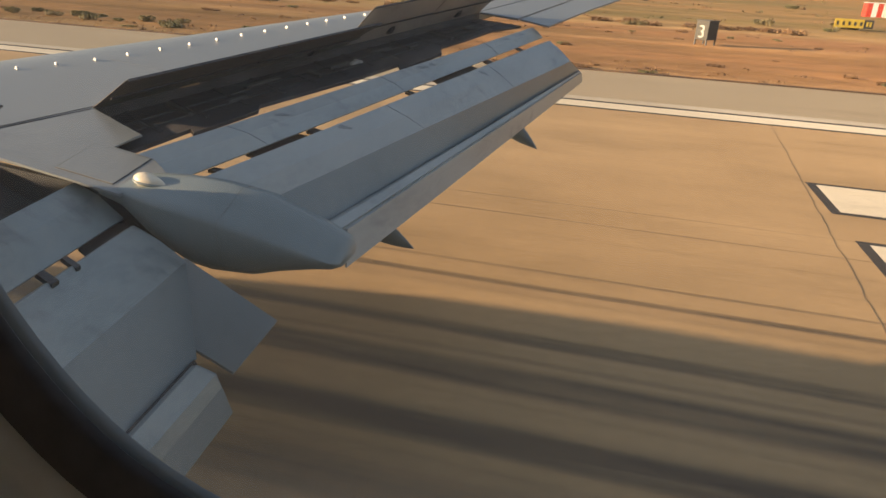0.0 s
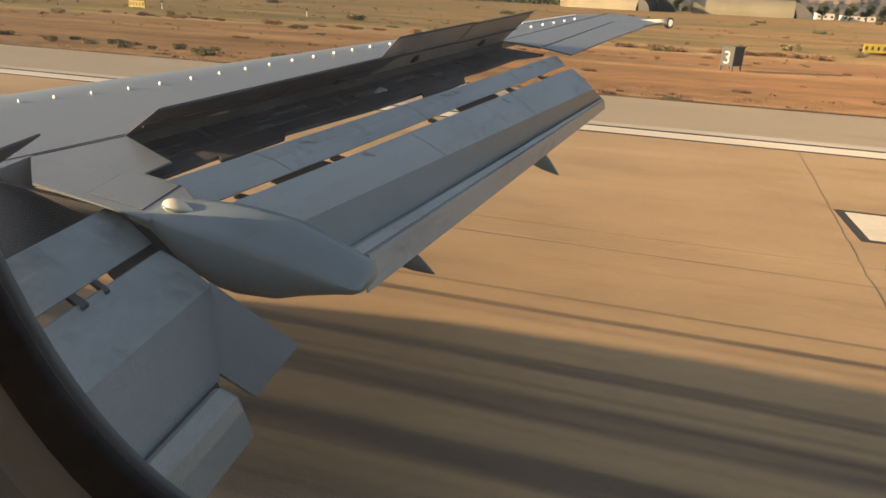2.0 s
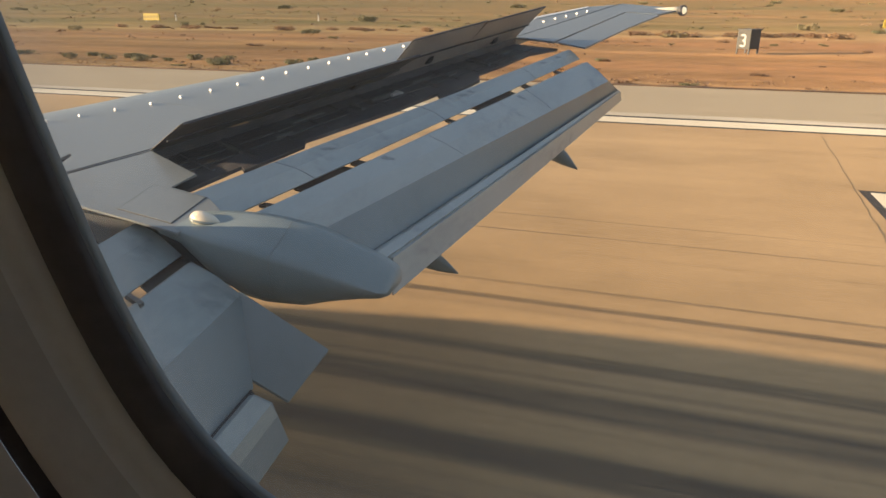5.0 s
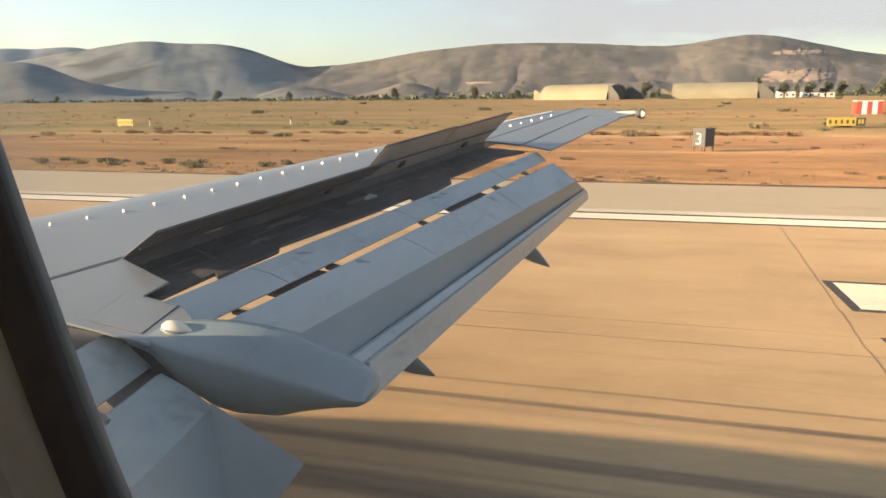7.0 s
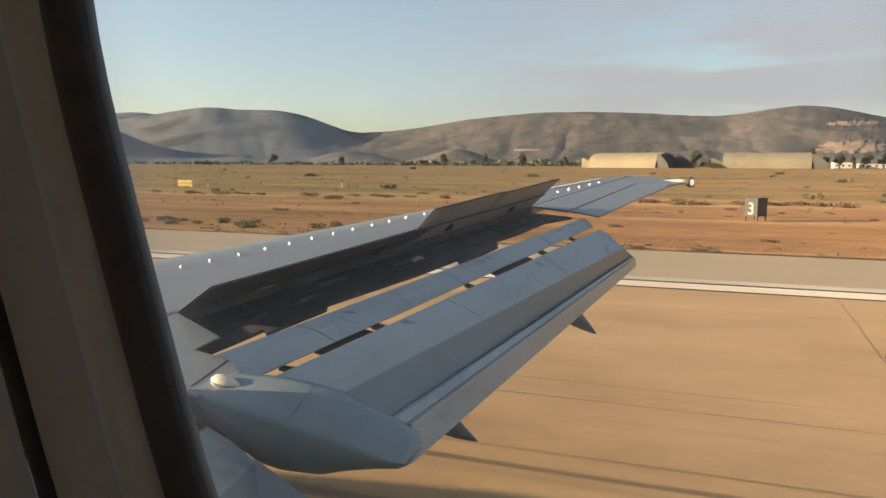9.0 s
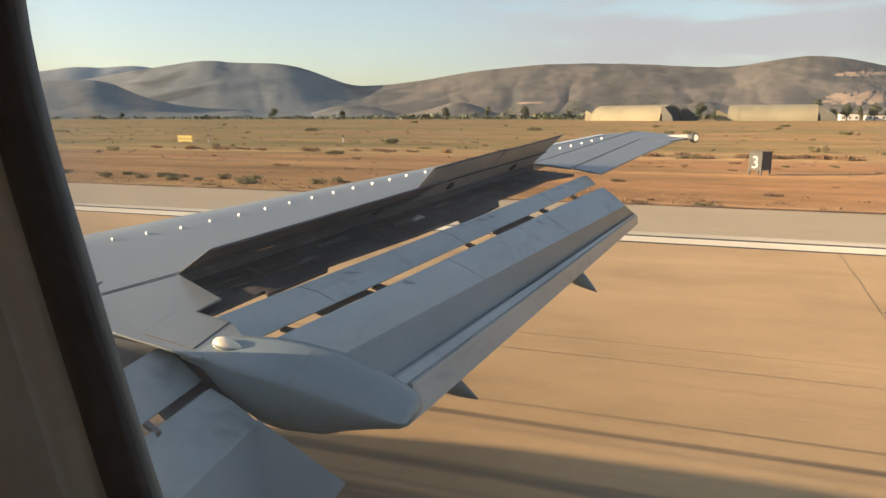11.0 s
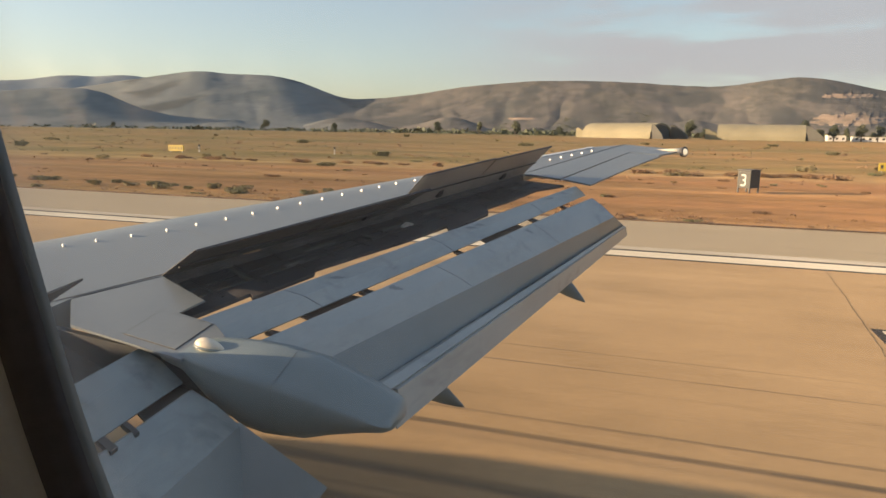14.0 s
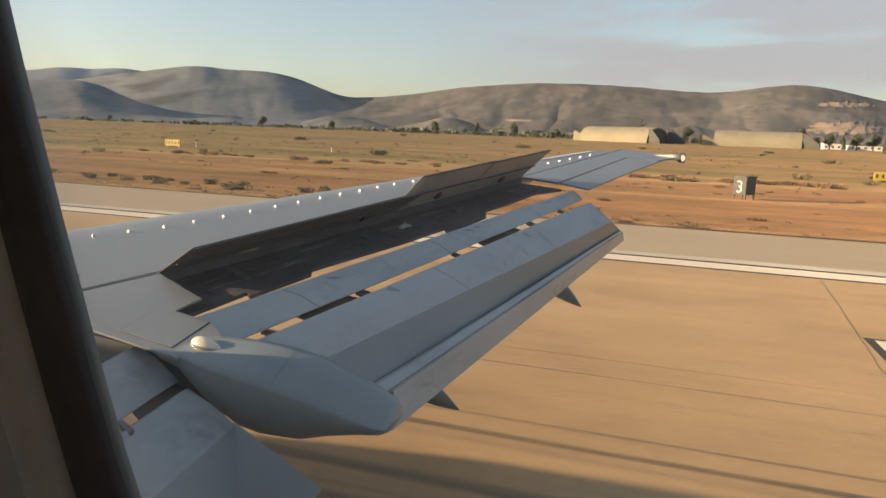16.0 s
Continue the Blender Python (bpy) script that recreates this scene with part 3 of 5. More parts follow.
def hill_range(name, profile, foot, top, back, mat, label, az0, az1, quarry=()):
    bm = bmesh.new()
    pa, pe = zip(*profile)
    nr = 70
    grid = []
    azs = [az0 + 0.2 * i for i in range(int((az1 - az0) / 0.2) + 1)]
    if quarry:
        azs = sorted(azs + [9.0 + 0.05 * i for i in range(180) if i % 4] + [-12.8 + 0.05 * i for i in range(80) if i % 4])
    for az in azs:
        el = float(np.mean([np.interp(az + o, pa, pe) for o in (-0.8, -0.4, 0, 0.4, 0.8)]))
        row = []
        for k in range(nr + 1):
            r = foot + (back - foot) * k / nr
            a = radians(az)
            h = hill_height(az, el, r, foot, top)
            for qa, qe, wa, we in quarry:
                # benches cut back into the rock
                d = ((az - qa) / (1.25 * wa)) ** 2
                face = math.degrees(math.atan2(h - 3.6, r))
                if d < 1 and abs(face - qe) < 1.3 * we:
                    step = 11.0
                    h = h + (1 - d) * (math.floor(h / step) * step + step * 0.5 - h) * 0.45
            row.append(bm.verts.new((r * math.sin(a), r * math.cos(a), h)))
        grid.append(row)
    for a, b in zip(grid, grid[1:]):
        for k in range(nr):
            f = bm.faces.new((a[k], b[k], b[k + 1], a[k + 1]))
            f.smooth = True
            c = f.calc_center_median()
            az = math.degrees(math.atan2(c.x, c.y))
            el = math.degrees(math.atan2(c.z - 3.6, math.hypot(c.x, c.y)))
            for qa, qe, wa, we in quarry:
                if ((az - qa) / wa) ** 2 + ((el - qe) / we) ** 2 < 1 + 0.9 * noise.noise(Vector((az * 2.3, el * 6, 0))):
                    f.material_index = 1
    me_ob = part(name, bm, [mat, QUARRY])
    tagged(me_ob, label, "hills", kind="structure")


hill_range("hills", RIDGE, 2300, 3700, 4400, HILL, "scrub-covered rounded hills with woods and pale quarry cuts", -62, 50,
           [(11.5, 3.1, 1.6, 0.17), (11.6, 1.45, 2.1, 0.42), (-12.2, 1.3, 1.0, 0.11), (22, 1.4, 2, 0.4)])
hill_range("far_hills", FAR, 3900, 4550, 4850, HILLFAR, "distant hills, colour paled for haze, behind the wooded ones", -62, -30)
hill_range("wooded_spur", SPUR, 1700, 2250, 2700, HILLDARK, "dark wooded spur, bluish haze in its colour, in front of the hills", -62, -28)
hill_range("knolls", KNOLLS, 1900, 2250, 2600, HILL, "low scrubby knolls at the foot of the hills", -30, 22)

# ---- the airliner ----
jet = thing("airliner", "grey airliner wing with extended flaps and raised spoilers", "airplane")

XH = [(0.2, -3.97), (3.6, -3.97), (4.23, -3.71), (9.45, -2.0), (12.95, -0.86)]


def hinge_x(y):
    a, b = zip(*XH)
    return float(np.interp(y, a, b))


def crest_x(y):
    return -7.12 + 0.470 * y


def build_wing():
    bm = bmesh.new()
    rings = []
    stations = [0.2, 0.9, 1.6, 2.3, 3.0, 3.6, 4.23, 4.9, 5.6, 6.4, 7.2, 8.0, 8.7, 9.45, 10.2, 11.0, 11.8, 12.4, 12.75, 12.95]
    for y in stations:
        k = 1 - y / 15.5
        xc, xh = crest_x(y), hinge_x(y)
        if y > 12.4:
            xc += (y - 12.4) * 0.5
        zc = up(xc, y)
        nose, drop = 1.25 * k + 0.1, 0.62 * k + 0.02
        ring = []
        for j in range(9):
            a = j / 8 * math.pi / 2
            ring.append((xc - nose * math.cos(a), y, zc - drop * 0.55 * (1 - math.sin(a))))
        for j in range(1, 6):
            x = xc + (xh - xc) * j / 5
            ring.append((x, y, up(x, y)))
        th = (0.62 * k + 0.03)
        ring.append((xh + 0.004, y, up(xh, y) - 0.42 * th))
        ring.append((xc, y, zc - th * 1.25))
        rings.append(ring)
    loft(bm, rings)
    skin = part("wing_skin", bm, GREY, jet, "blue-grey painted wing upper surface", True)
    skin.data.set_sharp_from_angle(angle=radians(35))
    return skin


wing = build_wing()

# fixed panel between the flaps, its access cover, outer panel and aileron
bm = bmesh.new()
slab(bm, [(-3.965, 3.6), (-3.62, 3.27), (-3.05, 3.2), (-2.66, 3.14), (-2.60, 3.5), (-2.79, 3.645), (-3.13, 3.69), (-3.10, 3.95), (-3.705, 4.23)], 0, 0.014)
part("fixed_panel", bm, GREY, jet)
bm = bmesh.new()
slab(bm, [(-3.219, 3.291), (-3.259, 3.687), (-2.796, 3.632), (-2.771, 3.233)], 0.002, 0.012, 0.0)
part("cover_gasket", bm, SHADE, jet, "dark sealant round the access cover")
bm = bmesh.new()
slab(bm, [(-3.213, 3.297), (-3.252, 3.680), (-2.803, 3.626), (-2.778, 3.24)], 0.0045, 0.016, 0.001)
part("access_cover", bm, GREY, jet, "flush grey access cover ahead of the fairing")
bm = bmesh.new()
slab(bm, [(-1.995, 9.46), (-1.45, 9.36), (-0.74, 12.12), (-0.24, 12.06), (0.06, 12.60), (-0.10, 12.86), (-0.86, 12.95)], 0, 0.025)
part("outer_panel", bm, GREY, jet)
bm = bmesh.new()
slab(bm, [(-1.425, 9.37), (-1.02, 9.17), (-0.60, 10.75), (-0.20, 12.03), (-0.725, 12.09)], -0.004, 0.018)
part("aileron", bm, GREY, jet)

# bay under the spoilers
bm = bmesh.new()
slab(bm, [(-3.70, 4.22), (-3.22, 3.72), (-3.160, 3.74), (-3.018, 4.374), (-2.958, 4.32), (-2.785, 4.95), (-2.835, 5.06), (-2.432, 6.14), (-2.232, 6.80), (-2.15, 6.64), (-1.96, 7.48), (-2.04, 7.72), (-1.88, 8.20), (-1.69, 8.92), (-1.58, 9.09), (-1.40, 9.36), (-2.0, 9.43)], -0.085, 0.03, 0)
bay = part("spoiler_bay", bm, DARKBAY, jet, "dark spoiler bay with ribs")
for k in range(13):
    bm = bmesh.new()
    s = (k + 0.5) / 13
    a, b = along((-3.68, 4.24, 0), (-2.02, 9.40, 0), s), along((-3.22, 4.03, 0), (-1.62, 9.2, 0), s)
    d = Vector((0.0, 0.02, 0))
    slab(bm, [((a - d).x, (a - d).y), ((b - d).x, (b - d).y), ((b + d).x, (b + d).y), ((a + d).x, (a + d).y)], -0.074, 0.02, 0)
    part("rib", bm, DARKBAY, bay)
bm = bmesh.new()
for s0, s1 in ((0.02, 0.98),):
    for w in (0.35, 0.62):
        p, q = along((-3.68, 4.24, 0), (-3.16, 4.0, 0), w), along((-2.02, 9.40, 0), (-1.52, 9.18, 0), w)
        slab(bm, [(p.x, p.y), (p.x + 0.025, p.y), (q.x + 0.025, q.y), (q.x, q.y)], -0.072, 0.02, 0)
part("pipe_run", bm, SHADE, bay)


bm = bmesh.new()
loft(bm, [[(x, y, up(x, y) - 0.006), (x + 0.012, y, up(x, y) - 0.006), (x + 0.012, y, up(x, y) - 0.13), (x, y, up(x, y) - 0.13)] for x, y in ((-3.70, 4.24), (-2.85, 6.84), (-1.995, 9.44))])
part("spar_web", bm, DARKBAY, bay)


def spoiler(f0, f1, angle, brackets, below):
    """A hinged plate between two fractions of the spoiler row, swung up by angle degrees."""
    ang = radians(angle)

    def at(f, c, n=0.0):
        h = along((-3.71, 4.23, 0), (-2.0, 9.45, 0), f)
        t = along((-3.09, 3.95, 0), (-1.40, 9.15, 0), f)
        h.z, t.z = up(h.x, h.y) + 0.004, up(t.x, t.y) + 0.004
        d, nrm = t - h, Vector((0, -0.1, 1))
        e = d * math.cos(ang) + nrm * d.length * math.sin(ang)
        m = nrm * math.cos(ang) - d.normalized() * math.sin(ang)
        return h + e * c + m * n

    g = 0.0012
    bm = bmesh.new()
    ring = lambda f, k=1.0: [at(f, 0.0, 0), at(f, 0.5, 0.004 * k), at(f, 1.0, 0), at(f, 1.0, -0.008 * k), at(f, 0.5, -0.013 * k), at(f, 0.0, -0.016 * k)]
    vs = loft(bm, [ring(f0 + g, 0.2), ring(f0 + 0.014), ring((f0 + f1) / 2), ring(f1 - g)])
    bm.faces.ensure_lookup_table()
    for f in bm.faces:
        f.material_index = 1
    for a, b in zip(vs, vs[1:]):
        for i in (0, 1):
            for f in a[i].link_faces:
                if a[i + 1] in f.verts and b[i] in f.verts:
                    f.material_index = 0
    ob = part("spoiler", bm, [GREY, below], jet, "raised grey spoiler panel with dull underside")
    bm = bmesh.new()
    loft(bm, [[at(f, 0.985, -0.013), at(f, 1.004, -0.013), at(f, 1.004, 0.003), at(f, 0.985, 0.003)] for f in (f0 + g, f1 - g)])
    part("edge_seal", bm, BLACK, ob)
    bm = bmesh.new()
    loft(bm, [[at(f, 0.44, -0.030), at(f, 0.47, -0.029), at(f, 0.47, -0.02), at(f, 0.44, -0.02)] for f in (f0 + 2 * g, f1 - 2 * g)])
    part("stiffener", bm, SHADE, ob)
    # Added dark strip over the sunlit end face, for the shaded gap.
    bm = bmesh.new()
    loft(bm, [[at(f, 0.0, 0.001), at(f, 0.99, 0.001), at(f, 0.99, -0.003), at(f, 0.0, -0.0045)] for f in (f0 - 0.001, f0 + 0.0035)])
    part("end_dark_strip", bm, DARKBAY, ob)
    for s in brackets:
        f = f0 + (f1 - f0) * s
        w = 0.007
        bm = bmesh.new()
        loft(bm, [[at(q, 0.12, -0.018), at(q, 0.30, -0.016), at(q, 0.24, -0.04), at(q, 0.15, -0.045)] for q in (f - w, f + w)])
        part("bracket", bm, SHADE, ob)


spoiler(0.0, 0.25, 30, (), UNDERDARK)
spoiler(0.25, 0.5, 30, (0.6,), UNDERDARK)
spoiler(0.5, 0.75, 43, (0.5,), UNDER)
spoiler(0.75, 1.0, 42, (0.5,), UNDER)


def inboard_spoiler():
    ang = radians(30)
    bm = bmesh.new()
    rings = []
    for y in (0.9, 1.6, 2.3, 2.88):
        h, t = Vector((-3.95, y, up(-3.95, y))), Vector((-2.9, y + 0.02, up(-2.9, y + 0.02)))
        d, nrm = t - h, Vector((0, -0.1, 1))
        e = d * math.cos(ang) + nrm * d.length * math.sin(ang)
        m = nrm * math.cos(ang) - d.normalized() * math.sin(ang)
        rings.append([h, h + e, h + e - m * 0.012, h - m * 0.05])
    loft(bm, rings)
    part("spoiler", bm, UNDERDARK, jet, "raised inboard ground spoiler, grey-brown underside")


inboard_spoiler()
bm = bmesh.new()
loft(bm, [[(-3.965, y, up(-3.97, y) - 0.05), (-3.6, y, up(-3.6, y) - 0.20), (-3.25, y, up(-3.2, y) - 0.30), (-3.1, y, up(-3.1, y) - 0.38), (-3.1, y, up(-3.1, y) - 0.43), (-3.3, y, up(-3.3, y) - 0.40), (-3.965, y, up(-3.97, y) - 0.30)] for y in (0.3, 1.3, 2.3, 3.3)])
part("flap_bay", bm, BAYSHADE, jet, "dark inboard flap bay")
# Added wall, dark for the shaded gap beside the fairing; hides the ground.
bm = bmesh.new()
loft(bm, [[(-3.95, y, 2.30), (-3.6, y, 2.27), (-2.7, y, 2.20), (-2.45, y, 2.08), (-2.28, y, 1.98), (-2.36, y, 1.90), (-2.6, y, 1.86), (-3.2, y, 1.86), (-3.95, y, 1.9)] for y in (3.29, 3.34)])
part("gap_wall", bm, BAYSHADE, jet, "added dark wall that fills the shaded gap beside the flap bay")

# outboard flap: vane, main panel, aft panel
VANE = [((-3.00, 3.82, 2.31), (-1.23, 9.27, 2.92)), ((-2.84, 3.87, 2.265), (-1.165, 9.30, 2.87)), ((-2.69, 3.92, 2.18), (-1.10, 9.33, 2.80))]
MAIN = [((-2.51, 3.80, 2.22), (-0.96, 8.92, 2.80)), ((-2.335, 3.91, 2.14), (-0.815, 8.86, 2.71)), ((-2.185, 4.06, 2.035), (-0.67, 8.85, 2.583)), ((-1.925, 4.40, 1.807), (-0.585, 9.48, 2.40))]
AFT = [((-1.99, 4.36, 1.795), (-0.66, 9.40, 2.375)), ((-1.745, 4.37, 1.785), (-0.555, 9.50, 2.385)), ((-1.705, 4.26, 1.54), (-0.552, 9.86, 2.215))]
bm = bmesh.new()
span_panel(bm, VANE, [0.05, 0.055, 0.012], -0.08, 1.0)
vane = part("flap_vane", bm, FLAP, jet, "blue-grey fore flap vane")
bm = bmesh.new()
span_panel(bm, MAIN[:3], [0.10, 0.12, 0.10], -0.08, 1.0, 30)
main = part("main_flap", bm, FLAP, jet, "blue-grey main flap panel with darker lower slope", True)
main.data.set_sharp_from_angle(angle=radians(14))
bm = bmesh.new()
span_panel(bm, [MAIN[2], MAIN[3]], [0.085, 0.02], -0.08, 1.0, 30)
part("rear_panel", bm, FLAPSHADE, main, "rear flap panel, coloured darker for the shade on its slope", True).data.set_sharp_from_angle(angle=radians(30))
bm = bmesh.new()
span_panel(bm, AFT, [0.05, 0.05, 0.012], -0.012, 1.0, 24)
aft = part("aft_flap", bm, FLAP, jet, "steep grey aft flap panel", True)
aft.data.set_sharp_from_angle(angle=radians(20))
bm = bmesh.new()
span_panel(bm, [((-1.84, 4.39, 1.838), (-0.572, 9.44, 2.413)), ((-1.765, 4.375, 1.807), (-0.558, 9.49, 2.394))], [0.02, 0.02], -0.03, 0.995)
part("rub_strip", bm, FLAP, aft, "narrow pale rub strip")


def bracket(s, x0, x1, w, parent, base, drop=0.06):
    """A dark flap track arm that crosses the slot between two flap panels; wide ones fill the slot with dark."""
    p, q = along(*base[0], s), along(*base[1], s)
    d = (along(*base[0], s + 0.01) - p).normalized() * w
    bm = bmesh.new()
    a, b = along(p, q, x0), along(p, q, x1)
    z = Vector((0, 0, -drop))
    loft(bm, [[a - d, b - d, b - d + z, a - d + z], [a + d, b + d, b + d + z, a + d + z]])
    part("track_arm_or_slot_fill", bm, SHADE, parent, "dark track arm or dark plate filling the flap slot")


SLOT2 = [VANE[2], MAIN[0]]
for s, w in ((0.03, 0.03), (0.21, 0.05), (0.455, 0.035), (0.735, 0.05), (0.88, 0.035)):
    bracket(s, -0.4, 1.05, w, main, [tuple(Vector(p) - Vector((0, 0, 0.03)) for p in l) for l in SLOT2], 0.02)
# Wide dark plates added to fill the stretches where the slot looks dark.
for s, w in ((0.143, 0.29), (0.615, 0.40)):
    bracket(s, -0.8, 1.05, w, main, [tuple(Vector(p) - Vector((0, 0, 0.045)) for p in l) for l in SLOT2], 0.015)


# flap track fairing between the two flaps
def fairing():
    bm = bmesh.new()
    secs = [(-2.86, 2.27, 2.275, 2.262, 2.20, 3.20, 3.46), (-2.70, 2.292, 2.302, 2.265, 2.15, 3.175, 3.52), (-2.5, 2.298, 2.316, 2.24, 1.99, 3.13, 3.55), (-2.3, 2.295, 2.315, 2.215, 1.87, 3.12, 3.57),
            (-2.15, 2.285, 2.305, 2.19, 1.84, 3.13, 3.57), (-1.9, 2.25, 2.27, 2.13, 1.845, 3.15, 3.57), (-1.74, 2.19, 2.20, 2.085, 1.885, 3.18, 3.57), (-1.54, 2.115, 2.125, 2.035, 1.925, 3.20, 3.57), (-1.425, 2.06, 2.065, 2.0, 1.94, 3.23, 3.56), (-1.385, 2.02, 2.025, 1.985, 1.955, 3.27, 3.53)]

    def ring_at(x, grow=0.0):
        zf, zm, zc, zb, yn, yf = (float(np.interp(x, [q[0] for q in secs], [q[k] for q in secs])) + g for k, g in zip(range(1, 7), (grow, grow, grow, -grow, -grow, grow)))
        w, d = yf - yn, zc - zb
        return [(x, yf - 0.06 * w, zb + 0.35 * d), (x, yf, zf - 0.15 * d), (x, yf - 0.05 * w, zf), (x, yf - 0.3 * w, zm), (x, yn + 0.42 * w, (zm * 1.15 + zc * 0.85) / 2), (x, yn + 0.16 * w, zc + 0.25 * (zm - zc)), (x, yn + 0.04 * w, zc + 0.03 * d),
                      (x, yn, zc - 0.06 * d), (x, yn + 0.02 * w, zc - 0.4 * d), (x, yn + 0.08 * w, zb + 0.2 * d), (x, yn + 0.2 * w, zb + 0.03 * d), (x, yn + 0.5 * w, zb), (x, yf - 0.25 * w, zb + 0.06 * d)]

    loft(bm, [ring_at(q[0]) for q in secs])
    ob = part("flap_track_fairing", bm, FAIR, jet, "smooth boat-shaped grey flap track fairing", True)
    ob.data.set_sharp_from_angle(angle=radians(58))
    for x in (-2.06, -2.745):
        bm = bmesh.new()
        loft(bm, [ring_at(x), ring_at(x, 0.001), ring_at(x + 0.004, 0.001), ring_at(x + 0.004)], True, False)
        part("fairing_joint", bm, JOINT, ob, "thin dark joint round the fairing")
    bm = bmesh.new()
    dome = [(-0.090, 0.004), (-0.082, 0.020), (-0.062, 0.037), (-0.032, 0.048), (0.0, 0.051), (0.035, 0.046), (0.075, 0.035), (0.105, 0.021), (0.13, 0.009), (0.15, 0.002)]
    loft(bm, [[(-2.61 + 0.92 * d, 3.325 + 1.1 * r * math.cos(2 * math.pi * j / 20), 2.296 - 0.12 * d + 0.9 * r * math.sin(2 * math.pi * j / 20)) for j in range(20)] for d, r in dome])
    part("dome", bm, CREAM, ob, "small cream teardrop blister on the fairing", True)
    bm = bmesh.new()
    loft(bm, [[(-2.61 + 1.02 * d, 3.325 + 1.28 * r * math.cos(2 * math.pi * j / 20), 2.291 - 0.12 * d + 0.35 * r * math.sin(2 * math.pi * j / 20)) for j in range(20)] for d, r in dome[:-1]])
    part("dome_flange", bm, FAIR, ob, "", True)


fairing()


def tail_cone(base, tip, r):
    base, tip = Vector(base), Vector(tip)
    d = (tip - base).normalized()
    m = d.to_track_quat("X", "Z").to_matrix()
    bm = bmesh.new()
    rings = []
    for t, k in ((-0.6, 0.9), (0.0, 1.0), (0.35, 0.76), (0.7, 0.40), (0.92, 0.14), (1.0, 0.04)):
        c = along(base, tip, t)
        rings.append([c + m @ Vector((0, r * 0.55 * k * math.cos(2 * math.pi * j / 12), r * k * math.sin(2 * math.pi * j / 12))) for j in range(12)])
    loft(bm, rings)
    part("track_tail", bm, FAIR, jet, "pointed grey tail of a flap track fairing", True)


tail_cone((-1.809, 5.29, 1.40), (-1.55, 5.29, 1.29), 0.10)
tail_cone((-1.113, 7.83, 1.856), (-0.86, 7.83, 1.684), 0.10)

# inboard flap
IVANE = [((-3.09, 0.6, 1.92), (-3.08, 3.28, 2.24)), ((-2.93, 0.55, 1.88), (-2.92, 3.27, 2.185)), ((-2.74, 0.5, 1.74), (-2.74, 3.25, 2.07))]
IMAIN = [((-2.57, 0.5, 1.76), (-2.58, 3.13, 2.09)), ((-2.39, 0.47, 1.675), (-2.40, 3.11, 2.03)), ((-2.20, 0.45, 1.57), (-2.22, 3.08, 1.945)), ((-2.01, 0.5, 1.21), (-2.01, 2.80, 1.52))]
IAFT = [((-1.96, 0.5, 1.23), (-1.95, 2.72, 1.54)), ((-1.88, 0.5, 1.17), (-1.87, 2.76, 1.48)), ((-1.80, 0.5, 0.90), (-1.82, 2.81, 1.21))]
bm = bmesh.new()
span_panel(bm, IVANE, [0.05, 0.055, 0.012], 0, 1)
part("flap_vane", bm, FLAPWORN, jet, "blue-grey inboard fore flap vane")
bm = bmesh.new()
span_panel(bm, IMAIN[:3], [0.09, 0.11, 0.09], 0, 1, 12)
imain = part("main_flap", bm, FLAPWORN, jet, "blue-grey inboard main flap panel")
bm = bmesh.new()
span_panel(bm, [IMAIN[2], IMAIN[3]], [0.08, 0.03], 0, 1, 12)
part("rear_panel", bm, FLAPSHADE, imain, "rear flap panel, coloured darker for the shade on its slope")
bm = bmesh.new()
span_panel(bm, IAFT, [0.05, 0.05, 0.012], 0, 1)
iaft = part("aft_flap", bm, FLAPSHADE, jet, "steep grey inboard aft flap")
bm = bmesh.new()
span_panel(bm, [((-1.955, 0.5, 1.236), (-1.945, 2.71, 1.546)), ((-1.874, 0.5, 1.176), (-1.864, 2.75, 1.486)), ((-1.846, 0.5, 1.09), (-1.845, 2.77, 1.40))], [0.012, 0.012, 0.008], 0.0, 0.995)
part("rub_strip", bm, FLAPWORN, iaft, "pale rub strip along the aft flap")
# Solid strip, coloured dark for the shade in the groove.
bm = bmesh.new()
span_panel(bm, [((-2.012, 0.5, 1.222), (-2.005, 2.77, 1.535)), ((-1.958, 0.5, 1.228), (-1.948, 2.72, 1.536))], [0.02, 0.02], 0.0, 1.0)
part("groove_dark_strip", bm, DARKBAY, iaft, "dark strip standing in for the shaded groove ahead of the aft flap")
for s, w in ((0.765, 0.024), (0.825, 0.016)):
    bracket(s, -0.2, 1.25, w, imain, [IVANE[2], IMAIN[0]], 0.03)
# Added dark plate in place of the shaded slot and flap nose.
bracket(0.94, -0.6, 1.05, 0.185, imain, [tuple(Vector(p) - Vector((0, 0, 0.045)) for p in l) for l in (IVANE[2], IMAIN[0])], 0.015)
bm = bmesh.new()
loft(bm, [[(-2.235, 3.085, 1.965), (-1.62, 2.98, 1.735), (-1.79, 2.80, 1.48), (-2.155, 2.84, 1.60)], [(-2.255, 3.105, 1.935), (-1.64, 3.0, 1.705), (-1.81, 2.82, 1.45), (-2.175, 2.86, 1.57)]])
part("flap_end_plate", bm, FLAPSHADE, jet, "flat grey flap end plate")


# chordwise joints and scuffs on the flap panels
def chord_joint(lines, s, parent, w=0.003):
    bm = bmesh.new()
    d = Vector((0, w, 0))
    pts = [along(a, b, s) for a, b in lines]
    up_by = Vector((0.0006, -0.0004, 0.0016))
    loft(bm, [[p - d + up_by, p + d + up_by, p + d - up_by, p - d - up_by] for p in pts])
    part("panel_joint", bm, JOINT, parent)


